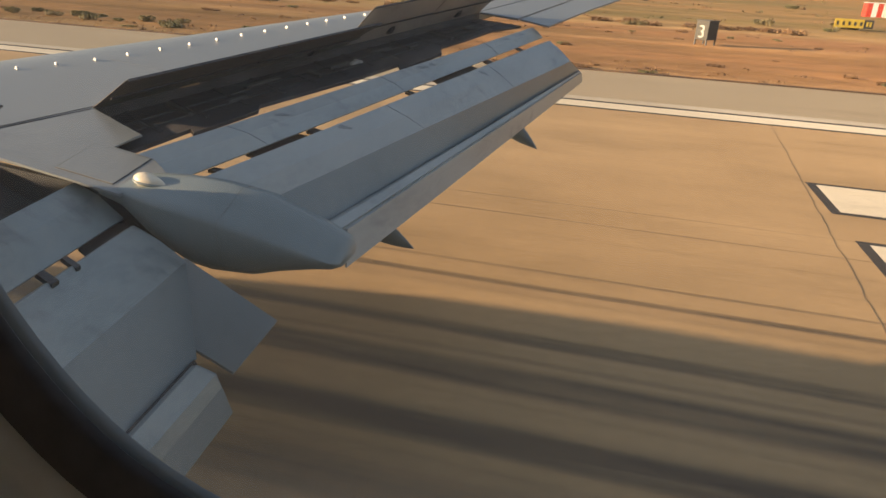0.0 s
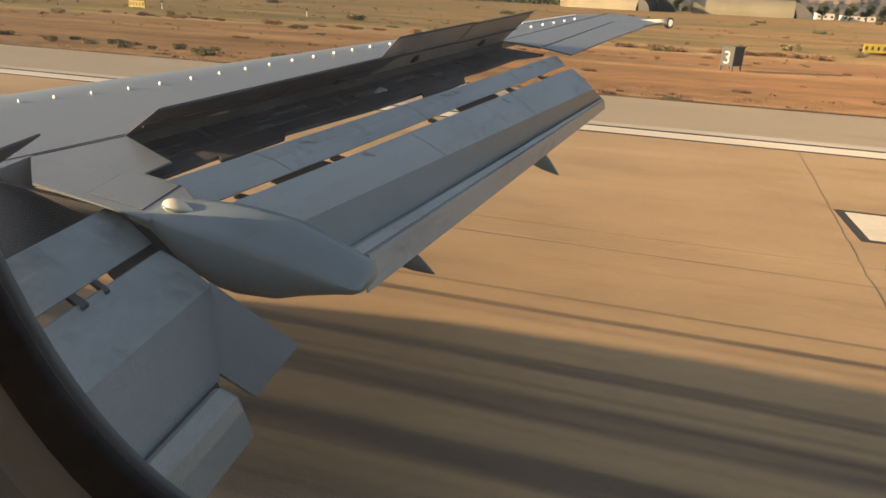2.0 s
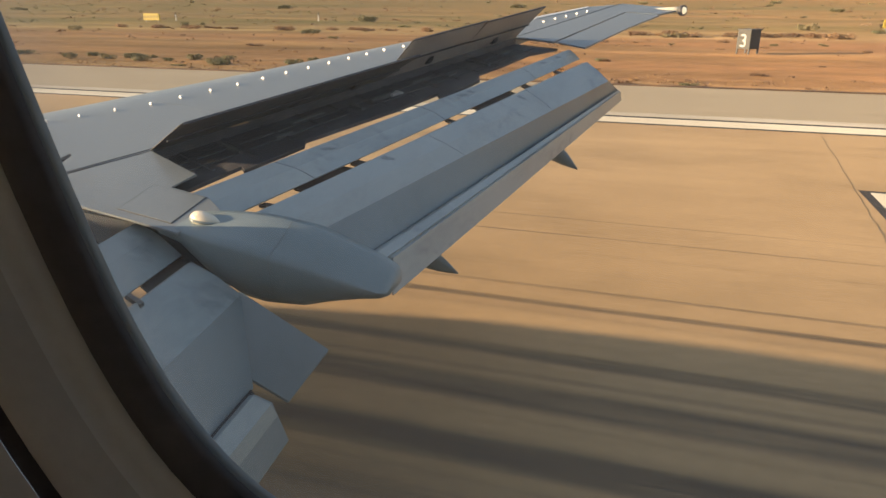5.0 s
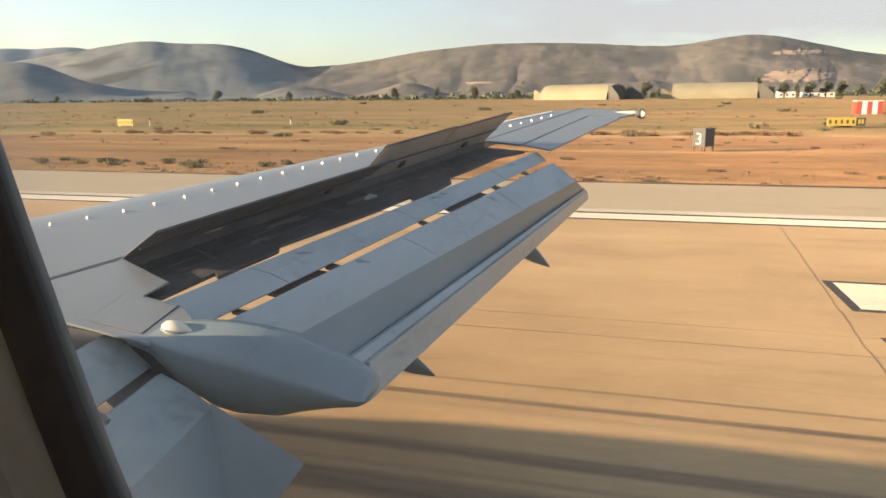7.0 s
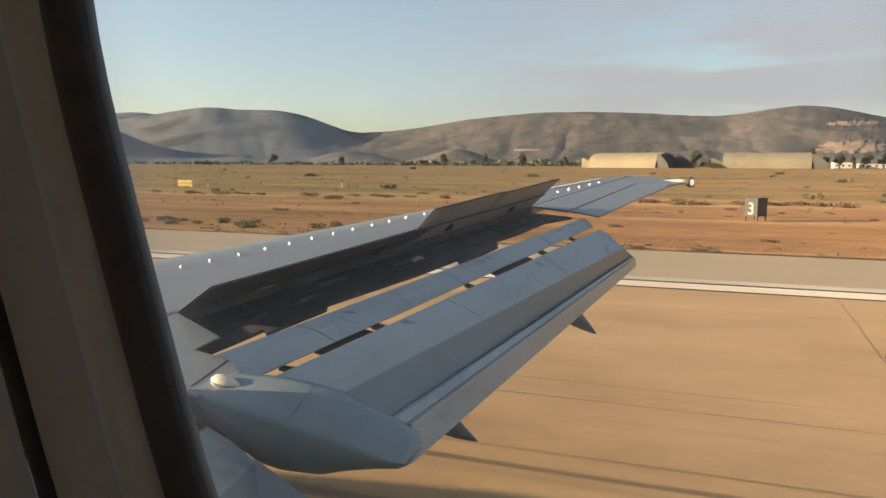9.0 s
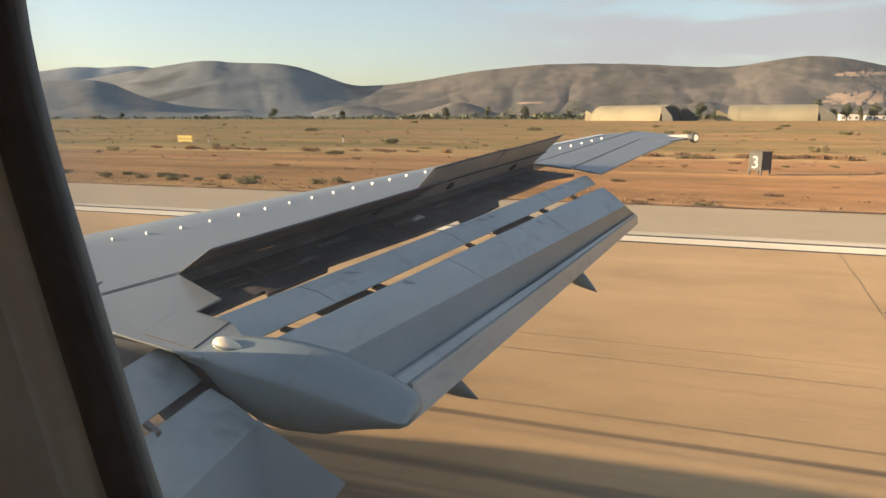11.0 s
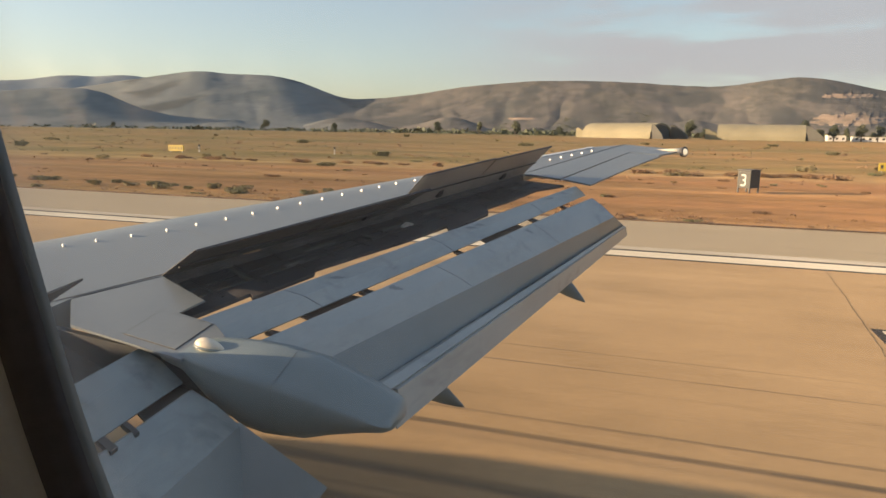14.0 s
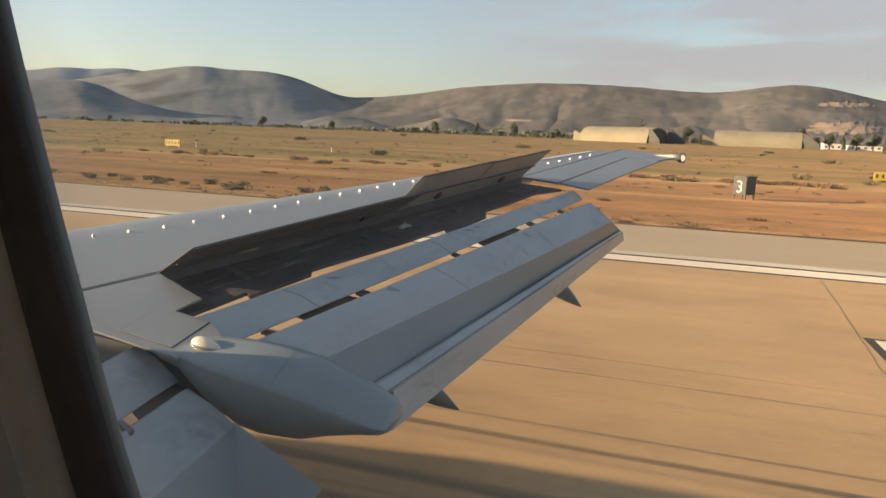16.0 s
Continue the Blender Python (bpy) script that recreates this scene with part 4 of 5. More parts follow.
def scuff(lines, s, f, length, parent, seed):
    """A smear of soot and grease, a thin uneven film on a flap panel."""
    rng = random.Random(seed)
    a, b = along(*lines[0], s), along(*lines[1], s)
    c, chord, span = along(a, b, f), (b - a), (along(*lines[0], s + 0.01) - a).normalized()
    nrm = chord.cross(span).normalized()
    nrm = nrm if nrm.z > 0 else -nrm
    bm = bmesh.new()
    top = []
    for k in range(22):
        q = 2 * math.pi * k / 22
        r = rng.uniform(0.35, 1.0)
        top.append(c + span * length * r * (math.cos(q) + 0.5 * math.sin(q)) + chord * 0.34 * r * math.sin(q))
    loft(bm, [[p + nrm * 0.0008 for p in top], [p + nrm * 0.0026 for p in top]])
    part("scuff_mark", bm, SCUFF, parent, "grey soot smear")


for k in (0.36, 0.70):
    chord_joint(MAIN[:3], k, main)
for k in (0.12, 0.44, 0.78):
    chord_joint(VANE, k, vane)
chord_joint(IMAIN[:3], 0.60, imain)
for s, f, n in ((0.20, 0.6, 0.06), (0.545, 0.5, 0.07), (0.575, 0.55, 0.05), (0.86, 0.5, 0.10), (0.93, 0.55, 0.05)):
    scuff(VANE[:2], s, f, n, vane, int(s * 1000))
for s, f, n in ((0.24, 0.3, 0.05), (0.66, 0.4, 0.04)):
    scuff(MAIN[:2], s, f, n, main, int(s * 1000))

# fittings that show in the open spoiler bay
for k, (s, f, n) in enumerate(((0.10, 0.45, 0.16), (0.19, 0.7, 0.10), (0.27, 0.35, 0.20), (0.37, 0.6, 0.09), (0.44, 0.55, 0.14), (0.475, 0.62, 0.05), (0.487, 0.62, 0.05), (0.58, 0.4, 0.16), (0.66, 0.65, 0.08), (0.78, 0.5, 0.18), (0.9, 0.5, 0.1))):
    a, b = along((-3.68, 4.24, 0), (-2.02, 9.40, 0), s), along((-3.20, 4.02, 0), (-1.60, 9.2, 0), s)
    c = along(a, b, f)
    bm = bmesh.new()
    e = 0.02 if n < 0.06 else 0.018
    q = Vector((0.31, 0.95, 0)) if k % 3 else Vector((0.9, -0.4, 0))
    m = Vector((-q.y, q.x, 0)) * e
    slab(bm, [((c + o).x, (c + o).y) for o in (-q * n - m, q * n - m, q * n + m, -q * n + m)], -0.055, 0.03, 0.004)
    part("bay_fitting", bm, METAL if k in (5, 6) else FITTING, bay, "dull metal fitting in the spoiler bay")

# vortex generators along the crest
def generator(y):
    x = float(np.interp(y, (3.4, 4.48, 5.2, 5.78, 8.05, 9.4, 10.68, 11.86, 12.4), (-5.66, -4.97, -4.495, -4.241, -3.33, -2.62, -1.835, -1.333, -1.12)))
    bm = bmesh.new()
    z = up(x, y)
    loft(bm, [[(x - 0.020, y + k + 0.009, z - 0.003), (x + 0.020, y + k - 0.009, z - 0.003), (x + 0.018, y + k - 0.009, z + 0.022), (x - 0.008, y + k + 0.004, z + 0.022)] for k in (-0.0075, 0.0075)])
    part("vortex_generator", bm, WHITE, wing, "small white vortex generator")


for y in (3.78, 4.02, 4.25, 4.48, 4.70, 4.947, 5.21, 5.484, 5.777, 6.07, 6.36, 6.644, 6.93, 7.21, 7.496, 7.77, 8.046, 8.33, 8.61, 8.89):
    generator(y)
for k in range(8):
    generator(9.80 + 0.294 * k)


def seam(name, pts, w, mat, lift=0.003):
    """A narrow sealed joint that follows the wing's upper surface."""
    bm = bmesh.new()
    for (x0, y0), (x1, y1) in zip(pts, pts[1:]):
        d = Vector((x1 - x0, y1 - y0, 0)).normalized()
        n = Vector((-d.y, d.x, 0)) * w / 2
        k = max(1, int(math.hypot(x1 - x0, y1 - y0) / 0.4))
        rows = []
        for i in range(k + 1):
            c = Vector((x0 + (x1 - x0) * i / k, y0 + (y1 - y0) * i / k, 0))
            rows.append([Vector((q.x, q.y, up(q.x, q.y) + z)) for q, z in ((c - n, lift), (c + n, lift), (c + n, -0.004), (c - n, -0.004))])
        loft(bm, rows)
    part(name, bm, mat, wing)


seam("panel_seam", [(-4.6, 2.2), (-3.73, 4.25), (-2.02, 9.45)], 0.012, SHADE)
seam("panel_seam", [(-3.97, 3.62), (-3.71, 4.2)], 0.010, SHADE)
for y in (5.2, 7.4, 9.45):
    seam("panel_seam", [(crest_x(y) + 0.25, y + 0.1), (hinge_x(y) - 0.02, y)], 0.006, JOINT, 0.001)
seam("panel_seam", [(-1.99, 9.47), (-0.9, 12.9)], 0.010, SHADE)
seam("sealant_patch", [(-3.47, 4.93), (-3.40, 5.08)], 0.05, PATCH, 0.012)

# tail light at the wing tip
def turned_rings(centre, axis, steps, n=18):
    """Rings about an axis: (distance along it, radius)."""
    m = Vector(axis).normalized().to_track_quat("X", "Z").to_matrix()
    return [[Vector(centre) + m @ Vector((d, r * math.cos(2 * math.pi * j / n), r * math.sin(2 * math.pi * j / n))) for j in range(n)] for d, r in steps]


LAMPLENS = material("lit_lens", [(0.70, 0.62, 0.45), (0.80, 0.72, 0.55)], 0.25, 0, 10, 60, 0.0, 0.001)
lit = LAMPLENS.node_tree.nodes["Principled BSDF"]
lit.inputs["Emission Color"].default_value, lit.inputs["Emission Strength"].default_value = (1.0, 0.78, 0.5, 1), 0.35
LAMP, LAMP_AXIS = (0.15, 12.62, 3.345), (1.0, -0.75, 0.05)
bm = bmesh.new()
loft(bm, turned_rings(LAMP, (1, -0.08, 0), ((-0.68, 0.012), (-0.42, 0.035), (-0.17, 0.055), (-0.02, 0.06))))
tip = part("tip_fairing", bm, CREAM, jet, "pale wing tip light fairing", True)
bm = bmesh.new()
loft(bm, turned_rings(LAMP, LAMP_AXIS, ((-0.05, 0.05), (-0.03, 0.085), (0.03, 0.088), (0.035, 0.066), (0.01, 0.06))))
part("lamp_ring", bm, BLACK, tip, "black lamp ring", True)
bm = bmesh.new()
loft(bm, turned_rings(LAMP, LAMP_AXIS, ((0.0, 0.064), (0.025, 0.06), (0.05, 0.044), (0.062, 0.015))))
part("lens", bm, LAMPLENS, tip, "lit cream lamp lens", True)
# White strip imitates the sunlit highlight on the outer leading edge.
seam("leading_edge_highlight", [(crest_x(10.9) - 0.03, 10.9), (crest_x(12.3) - 0.02, 12.3)], 0.05, WHITE, 0.012)

# ---- fuselage and cabin window ----
FY, FZ, FR = -1.40, 2.66, 1.88
WX, WZ, WA, WB, WN, WS = -0.0868, 3.565, 0.1745, 0.236, 3.77, -0.265


def tube_y(z):
    return FY + math.sqrt(max(0.0, FR ** 2 - (z - FZ) ** 2))


def fuselage():
    bm = bmesh.new()
    xs = [-25.08, -24.9, -24.5, -23.9, -23.1, -22.2, -21.2, -20.0, -18.6, -15, -12.5, -10] + [-7.0 + 0.25 * i for i in range(25)] + [-0.75, 0.6] + [0.85 + 0.25 * i for i in range(25)] + [10, 15]
    top = math.asin((4.1 - FZ) / FR)
    angs = [top * i / 4 for i in range(4)] + [top + (2 * math.pi - top) * i / 22 for i in range(22)]
    rings = []
    for x in xs:
        k = 1.0 if x > -18.6 else math.sqrt(max(0.0, 1 - ((-18.6 - x) / 6.5) ** 2))
        zc = FZ - 0.35 * (1 - k)
        rings.append([bm.verts.new((x, FY + FR * k * math.cos(a), zc + FR * k * math.sin(a))) for a in angs])
    n = len(angs)
    for i in range(len(xs) - 1):
        for j in range(n):
            if j < 4 and xs[i] == -0.75:
                continue
            if j in (2, 10, 11) and -7.0 <= xs[i] <= 6.5 and i % 2 and not -1.3 < xs[i] < 1.0:
                continue
            bm.faces.new((rings[i][j], rings[i + 1][j], rings[i + 1][(j + 1) % n], rings[i][(j + 1) % n]))
    bm.faces.new(rings[0])
    bm.faces.new(rings[-1])
    ob = part("fuselage_shell", bm, [LINING], jet, "pale fuselage shell round the cabin")
    thick = ob.modifiers.new("thickness", "SOLIDIFY")
    thick.thickness, thick.offset = 0.05, 1.0


fuselage()


def window_ring(d, y, n=72):
    out = []
    for j in range(n):
        a = 2 * math.pi * j / n
        c, s = math.cos(a), math.sin(a)
        dx = (WA + d) * math.copysign(abs(c) ** (2 / WN), c)
        dz = (WB + d) * math.copysign(abs(s) ** (2 / WN), s)
        out.append(Vector((WX + dx + WS * dz, y, WZ + dz)))
    return out


def wall_ring(n=72):
    out = []
    for j in range(n):
        a = 2 * math.pi * j / n
        c, s = math.cos(a), math.sin(a)
        k = max(abs(c), abs(s))
        x, z = -0.075 + 0.675 * c / k, (4.1 + FZ) / 2 + (4.1 - FZ) / 2 * s / k
        out.append(Vector((x, tube_y(z) - 0.002, z)))
    return out


win = thing("window_1", "oval cabin window with black seal and taupe surround", "window", "structure", at=(0, 0, 0))
bm = bmesh.new()
loft(bm, [window_ring(0.10, 0.250), window_ring(0.035, 0.216), window_ring(0.0, 0.2), window_ring(0.004, 0.197), window_ring(0.011, 0.194), window_ring(0.017, 0.1905), window_ring(0.021, 0.194)], True, False)
part("seal", bm, BLACK, win, "black rubber window seal", True)
# Grey ring: the gleam along the pane's edge is in its colour.
bm = bmesh.new()
loft(bm, [window_ring(0.001, 0.2008), window_ring(-0.0005, 0.2025), window_ring(-0.0002, 0.2058)], True, False)
part("pane_edge", bm, GREY, win, "bevelled edge of the pane, its gleam put into the colour", True)
bm = bmesh.new()
loft(bm, [window_ring(0.019, 0.192), window_ring(0.022, 0.1885), window_ring(0.028, 0.187), window_ring(0.033, 0.1855), window_ring(0.0355, 0.183)], True, False)
part("reveal", bm, TRIM, win, "taupe moulded window reveal", True)
bm = bmesh.new()
loft(bm, [window_ring(0.0355, 0.183), window_ring(0.041, 0.178), window_ring(0.050, 0.1725), window_ring(0.056, 0.169), window_ring(0.059, 0.1685)], True, False)
part("reveal_slope", bm, TRIMDARK, win, "darker brown slope of the window reveal", True)
bm = bmesh.new()
loft(bm, [window_ring(0.0592, 0.1684), window_ring(0.063, 0.176), window_ring(0.067, 0.165)], True, False)
part("joint", bm, BLACK, win)
bm = bmesh.new()
loft(bm, [window_ring(0.0672, 0.1648), window_ring(0.072, 0.160), window_ring(0.092, 0.149), window_ring(0.104, 0.145)], True, False)
part("trim_ring", bm, TRIMDARK, win, "taupe outer trim ring", True)
bm = bmesh.new()
loft(bm, [window_ring(0.1045, 0.1448), window_ring(0.108, 0.153), window_ring(0.112, 0.144)], True, False)
part("joint", bm, BLACK, win)
bm = bmesh.new()
loft(bm, [window_ring(0.1125, 0.1435), window_ring(0.15, 0.132), wall_ring()], True, False)
part("side_panel", bm, TRIM, win, "taupe cabin side panel", True)


def pane_material():
    """Scratched acrylic: clear, with a thin film of dust and smears that also imitates veiling haze, and a weak mirror
    image.
    """
    m = bpy.data.materials.new("dusty_veil_pane")
    m.use_nodes = True
    nt = m.node_tree
    nt.nodes.remove(nt.nodes["Principled BSDF"])
    out = nt.nodes["Material Output"]
    pos = nt.nodes.new("ShaderNodeTexCoord").outputs["Object"]
    smear = noise_of(nt, pos, 9.0, 4, 0.6, (1, 1, 0.35))
    clear, dust, thru, shine = (nt.nodes.new("ShaderNodeBsdf" + k) for k in ("Transparent", "Diffuse", "Translucent", "Glossy"))
    clear.inputs[0].default_value = (0.97, 0.98, 0.97, 1)
    for d in (dust, thru):
        d.inputs[0].default_value = (0.8, 0.79, 0.76, 1)
    shine.inputs["Roughness"].default_value = 0.03

    def mix(f, a, b):
        x = nt.nodes.new("ShaderNodeMixShader")
        if hasattr(f, "is_linked"):
            nt.links.new(f, x.inputs[0])
        else:
            x.inputs[0].default_value = f
        nt.links.new(a, x.inputs[1])
        nt.links.new(b, x.inputs[2])
        return x.outputs[0]

    film = mix(0.65, dust.outputs[0], thru.outputs[0])
    # film thickens towards the rim, imitating the bright glare beside the seal
    axes = nt.nodes.new("ShaderNodeSeparateXYZ")
    nt.links.new(pos, axes.inputs[0])
    dz = maths(nt, "SUBTRACT", axes.outputs["Z"], WZ)
    dx = maths(nt, "SUBTRACT", maths(nt, "SUBTRACT", axes.outputs["X"], WX), maths(nt, "MULTIPLY", dz, WS))
    reach = maths(nt, "MAXIMUM", maths(nt, "ABSOLUTE", maths(nt, "DIVIDE", dx, WA)), maths(nt, "ABSOLUTE", maths(nt, "DIVIDE", dz, WB)))
    rim = nt.nodes.new("ShaderNodeMapRange")
    rim.interpolation_type = "SMOOTHSTEP"
    rim.inputs["From Min"].default_value, rim.inputs["From Max"].default_value, rim.inputs["To Max"].default_value = 0.80, 1.02, 0.30
    nt.links.new(reach, rim.inputs["Value"])
    veil = maths(nt, "ADD", maths(nt, "MULTIPLY_ADD", smear, 0.07, 0.040), maths(nt, "MULTIPLY", rim.outputs[0], smear))
    c = mix(veil, clear.outputs[0], film)
    nt.links.new(mix(0.012, c, shine.outputs[0]), out.inputs["Surface"])
    return m


bm = bmesh.new()
bm.faces.new([bm.verts.new(v) for v in window_ring(0.012, 0.2065)])
pane = part("pane", bm, pane_material(), win, "clear acrylic window pane with dust film and imitated glare")
pane.visible_shadow = False


# ---- trees, bushes and grass ----
def leaf_cloud(bm, rng, centre, radii, count, size):
    for _ in range(count):
        while True:
            p = Vector((rng.uniform(-1, 1), rng.uniform(-1, 1), rng.uniform(-1, 1)))
            if 0.25 < p.length < 1:
                break
        p = Vector(centre) + Vector((p.x * radii[0], p.y * radii[1], p.z * radii[2]))
        a = Vector((rng.gauss(0, 1), rng.gauss(0, 1), rng.gauss(0, 1))).normalized() * size * rng.uniform(0.6, 1.3)
        b = a.cross(Vector((rng.gauss(0, 1), rng.gauss(0, 1), rng.gauss(0, 1)))).normalized() * size * rng.uniform(0.4, 0.8)
        bm.faces.new([bm.verts.new(p + q) for q in (-a, b, a, -b)])


def tree(seed, height, slim, label, group):
    rng = random.Random(seed)
    t = thing("tree", label, "tree", group=group)
    bm = bmesh.new()
    ring = lambda c, r: [Vector(c) + Vector((r * math.cos(2 * math.pi * j / 8), r * math.sin(2 * math.pi * j / 8), 0)) for j in range(8)]
    loft(bm, [ring((0.05 * k * rng.uniform(-1, 1), 0.05 * k * rng.uniform(-1, 1), height * 0.8 * k / 6), 0.045 * height * (1 - k / 7)) for k in range(7)])
    tops = []
    for k in range(7):
        a, z0 = rng.uniform(0, 6.28), height * rng.uniform(0.22, 0.65)
        e = Vector((math.cos(a), math.sin(a), 0)) * height * slim * rng.uniform(0.5, 0.9) + Vector((0, 0, z0 + height * rng.uniform(0.1, 0.22)))
        loft(bm, [ring(along((0, 0, z0), e, s), 0.016 * height * (1.1 - s)) for s in (0, 0.5, 1)])
        tops.append(e)
    part("trunk", bm, BARK, t)
    bm = bmesh.new()
    for e in tops + [Vector((0, 0, height * 0.85)), Vector((0, 0, height * 0.65)), Vector((0.1 * height * slim, 0, height * 0.5))]:
        leaf_cloud(bm, rng, e, (height * slim * rng.uniform(0.5, 0.8),) * 2 + (height * rng.uniform(0.13, 0.2),), 130, height * 0.04)
    part("crown", bm, LEAF, t, "olive-green leafy crown")
    return t


def bush(seed, label, mat):
    rng = random.Random(seed)
    t = thing("bush", label, "bush", group="field bushes")
    bm = bmesh.new()
    for _ in range(5):
        leaf_cloud(bm, rng, (rng.uniform(-0.8, 0.8), rng.uniform(-0.5, 0.5), rng.uniform(0.25, 0.45)), (rng.uniform(0.4, 0.7), 0.45, rng.uniform(0.3, 0.5)), 70, 0.13)
    part("foliage", bm, mat, t)
    bm = bmesh.new()
    for _ in range(5):
        x, y = rng.uniform(-0.5, 0.5), rng.uniform(-0.3, 0.3)
        loft(bm, [[Vector((x * s + 0.03 * math.cos(j * 2.1) * (1.2 - s), y * s + 0.03 * math.sin(j * 2.1) * (1.2 - s), 0.5 * s - 0.03)) for j in range(3)] for s in (0, 0.5, 1)])
    part("stems", bm, BARK, t)
    return t


def spot(az, y):
    x = y * math.tan(radians(az))
    return x, y, rise(y)


def scatter():
    rng = random.Random(4)
    kinds = [tree(11, 9.0, 0.26, "tall dark olive tree on the plain", "plain trees"), tree(12, 7.5, 0.34, "rounded dark olive tree on the plain", "plain trees"), tree(13, 8.0, 0.16, "narrow cypress-like tree on the plain", "plain trees")]
    places = [(-19, 370, 1), (-15.6, 390, 2), (-12.6, 400, 0), (-9.0, 380, 1), (-33, 420, 1), (-27.5, 520, 0), (0.2, 395, 1), (1.1, 400, 0), (2.1, 410, 1), (9.0, 372, 0), (9.9, 380, 1), (10.9, 375, 0), (11.7, 390, 2),
              (12.6, 380, 0), (13.6, 385, 1), (14.6, 390, 0), (15.7, 380, 1), (17, 385, 0), (18.4, 380, 2), (20, 375, 1), (4.0, 420, 0), (5.4, 430, 1), (6.8, 425, 0), (-4.0, 420, 2), (-44, 600, 0), (-38, 640, 1)]
    for i, (az, y, k) in enumerate(places):
        m = Matrix.Translation(spot(az, y)) @ Matrix.Rotation(rng.uniform(0, 6.28), 4, "Z")
        if i < 3:
            kinds[k].matrix_basis = m
        else:
            kinds[k].scale = (1, 1, 1)
            o = copy_thing(kinds[k], m)
            s = rng.uniform(0.75, 1.15)
            o.scale = (s, s, s * rng.uniform(0.9, 1.1))
    low = [bush(21, "dull green scrub bush in dry grass", SCRUB), bush(22, "straggly grey-green bush in dry grass", SCRUB), bush(23, "dark green thorny bush in dry grass", SCRUB)]
    dry = [bush(24, "low brown dried weed clump", DRYWEED), bush(25, "straggly dried brown weeds", DRYWEED)]
    for o, x in zip(dry, (-30.0, -9.0)):
        o.matrix_basis = Matrix.Translation((x, 47.0, rise(47.0)))
        o.scale = (0.7, 0.3, 0.25)
    for i in range(30):
        y = rng.choice((62, 78, 95, 115, 140, 165, 200, 240, 300)) * rng.uniform(0.93, 1.12)
        az = rng.uniform(-52, 24)
        k = rng.randrange(3)
        m = Matrix.Translation(spot(az, y)) @ Matrix.Rotation(rng.choice((0, 3.14)) + rng.uniform(-0.4, 0.4), 4, "Z")
        s = (0.28 if y < 45 else 0.55 if y < 85 else 0.9) * rng.uniform(0.7, 1.5)
        if i < 3:
            low[i].matrix_basis = m
            low[i].scale = (s, s, s)
        else:
            o = copy_thing(low[k], m)
            o.scale = (s * rng.uniform(0.9, 1.8), s, s * rng.uniform(0.7, 1.1))
    for i in range(90):
        y = rng.choice((31.5, 33, 36, 42, 52, 56, 58, 60, 70, 84)) * rng.uniform(0.98, 1.03)
        o = copy_thing(dry[i % 2] if i % 4 else low[rng.randrange(3)], Matrix.Translation(spot(rng.uniform(-50, 26), y)))
        s = rng.uniform(0.10, 0.26)
        o.scale = (s * rng.uniform(1.0, 2.2), s, s * rng.uniform(0.7, 1.1))
    for i in range(26):
        x, y = rng.uniform(-46, -17), 33.0 + rng.uniform(0, 3.4)
        o = copy_thing(low[rng.randrange(3)], Matrix.Translation((x, y, rise(y))))
        s = rng.uniform(0.22, 0.55)
        o.scale = (s * rng.uniform(0.8, 1.5), s, s * rng.uniform(0.7, 1.1))
    # a broken hedge of dried weeds along the outer edge of the mown strip
    for i in range(46):
        x, y = rng.choice((-52, -46, -33, -20, -14, 3, 12)) + rng.gauss(0, 4.2), 71 + rng.gauss(0, 1.0)
        o = copy_thing(dry[i % 2], Matrix.Translation((x, y, rise(y))))
        s = rng.uniform(0.35, 0.75)
        o.scale = (s * rng.uniform(0.9, 1.9), s, s * rng.uniform(0.6, 1.0))
    # a dark hedge of far trees at the hills' foot
    bm = bmesh.new()
    for i in range(1150):
        az, y = rng.uniform(-60, 40), rng.uniform(800, 2000)
        x, y, z = spot(az, y)
        h = rng.uniform(2.0, 6.5) if az < -26 else rng.uniform(2.5, 9.0)
        leaf_cloud(bm, rng, (x, y, z + h * 0.5), (h * rng.uniform(0.8, 3.0), h, h * 0.5), 14, h * 0.45)
    tagged(part("far_woods", bm, LEAF), "dark line of far trees and hedges below the hills", "trees", kind="stuff")
    # flat dark leaf patches that imitate the shade in gullies low on the hills
    bm = bmesh.new()
    for az, r, wa, wr in ((-20.5, 2480, 1.4, 110), (-17.2, 2520, 1.0, 130), (-13.8, 2480, 0.8, 100), (-8.6, 2560, 1.1, 150), (-5.0, 2500, 0.9, 120), (-2.4, 2650, 0.7, 170), (0.6, 2560, 1.2, 120), (5.8, 2480, 1.3, 90), (11.6, 2430, 0.9, 70)):
        for _ in range(60):
            q, rr = az + rng.gauss(0, 0.5) * wa, r + rng.gauss(0, 0.8) * wr
            el = float(np.interp(q, *zip(*RIDGE)))
            h = rng.uniform(2, 4.5)
            z = hill_height(q, el, rr, 2300, 3700)
            leaf_cloud(bm, rng, (rr * math.sin(radians(q)), rr * math.cos(radians(q)), z + h * 0.2), (h * 3.5, h * 3.5, h * 0.35), 14, h * 0.5)
    tagged(part("gully_woods", bm, LEAF), "flat dark scrub patches standing in for shade in the hill gullies", "trees", kind="stuff")
    # low scrub and weeds that speckle the whole plain
    for name, mat, count, label in (("scrub_tufts", SCRUB, 900, "low dull green scrub tufts over the plain"), ("weed_tufts", DRYWEED, 1100, "dried brown weed tufts over the plain")):
        bm = bmesh.new()
        for i in range(count):
            y = 31 + 330 * rng.random() ** 1.7 if mat is DRYWEED else 78 + 290 * rng.random() ** 1.3
            x, h = y * rng.uniform(-1.35, 0.55), rng.uniform(0.10, 0.28) * min(1.6, 0.35 + y / 110)
            if noise.noise(Vector((x / 26, y / 9, 2.0 if mat is DRYWEED else 6.0))) < -0.05:
                continue
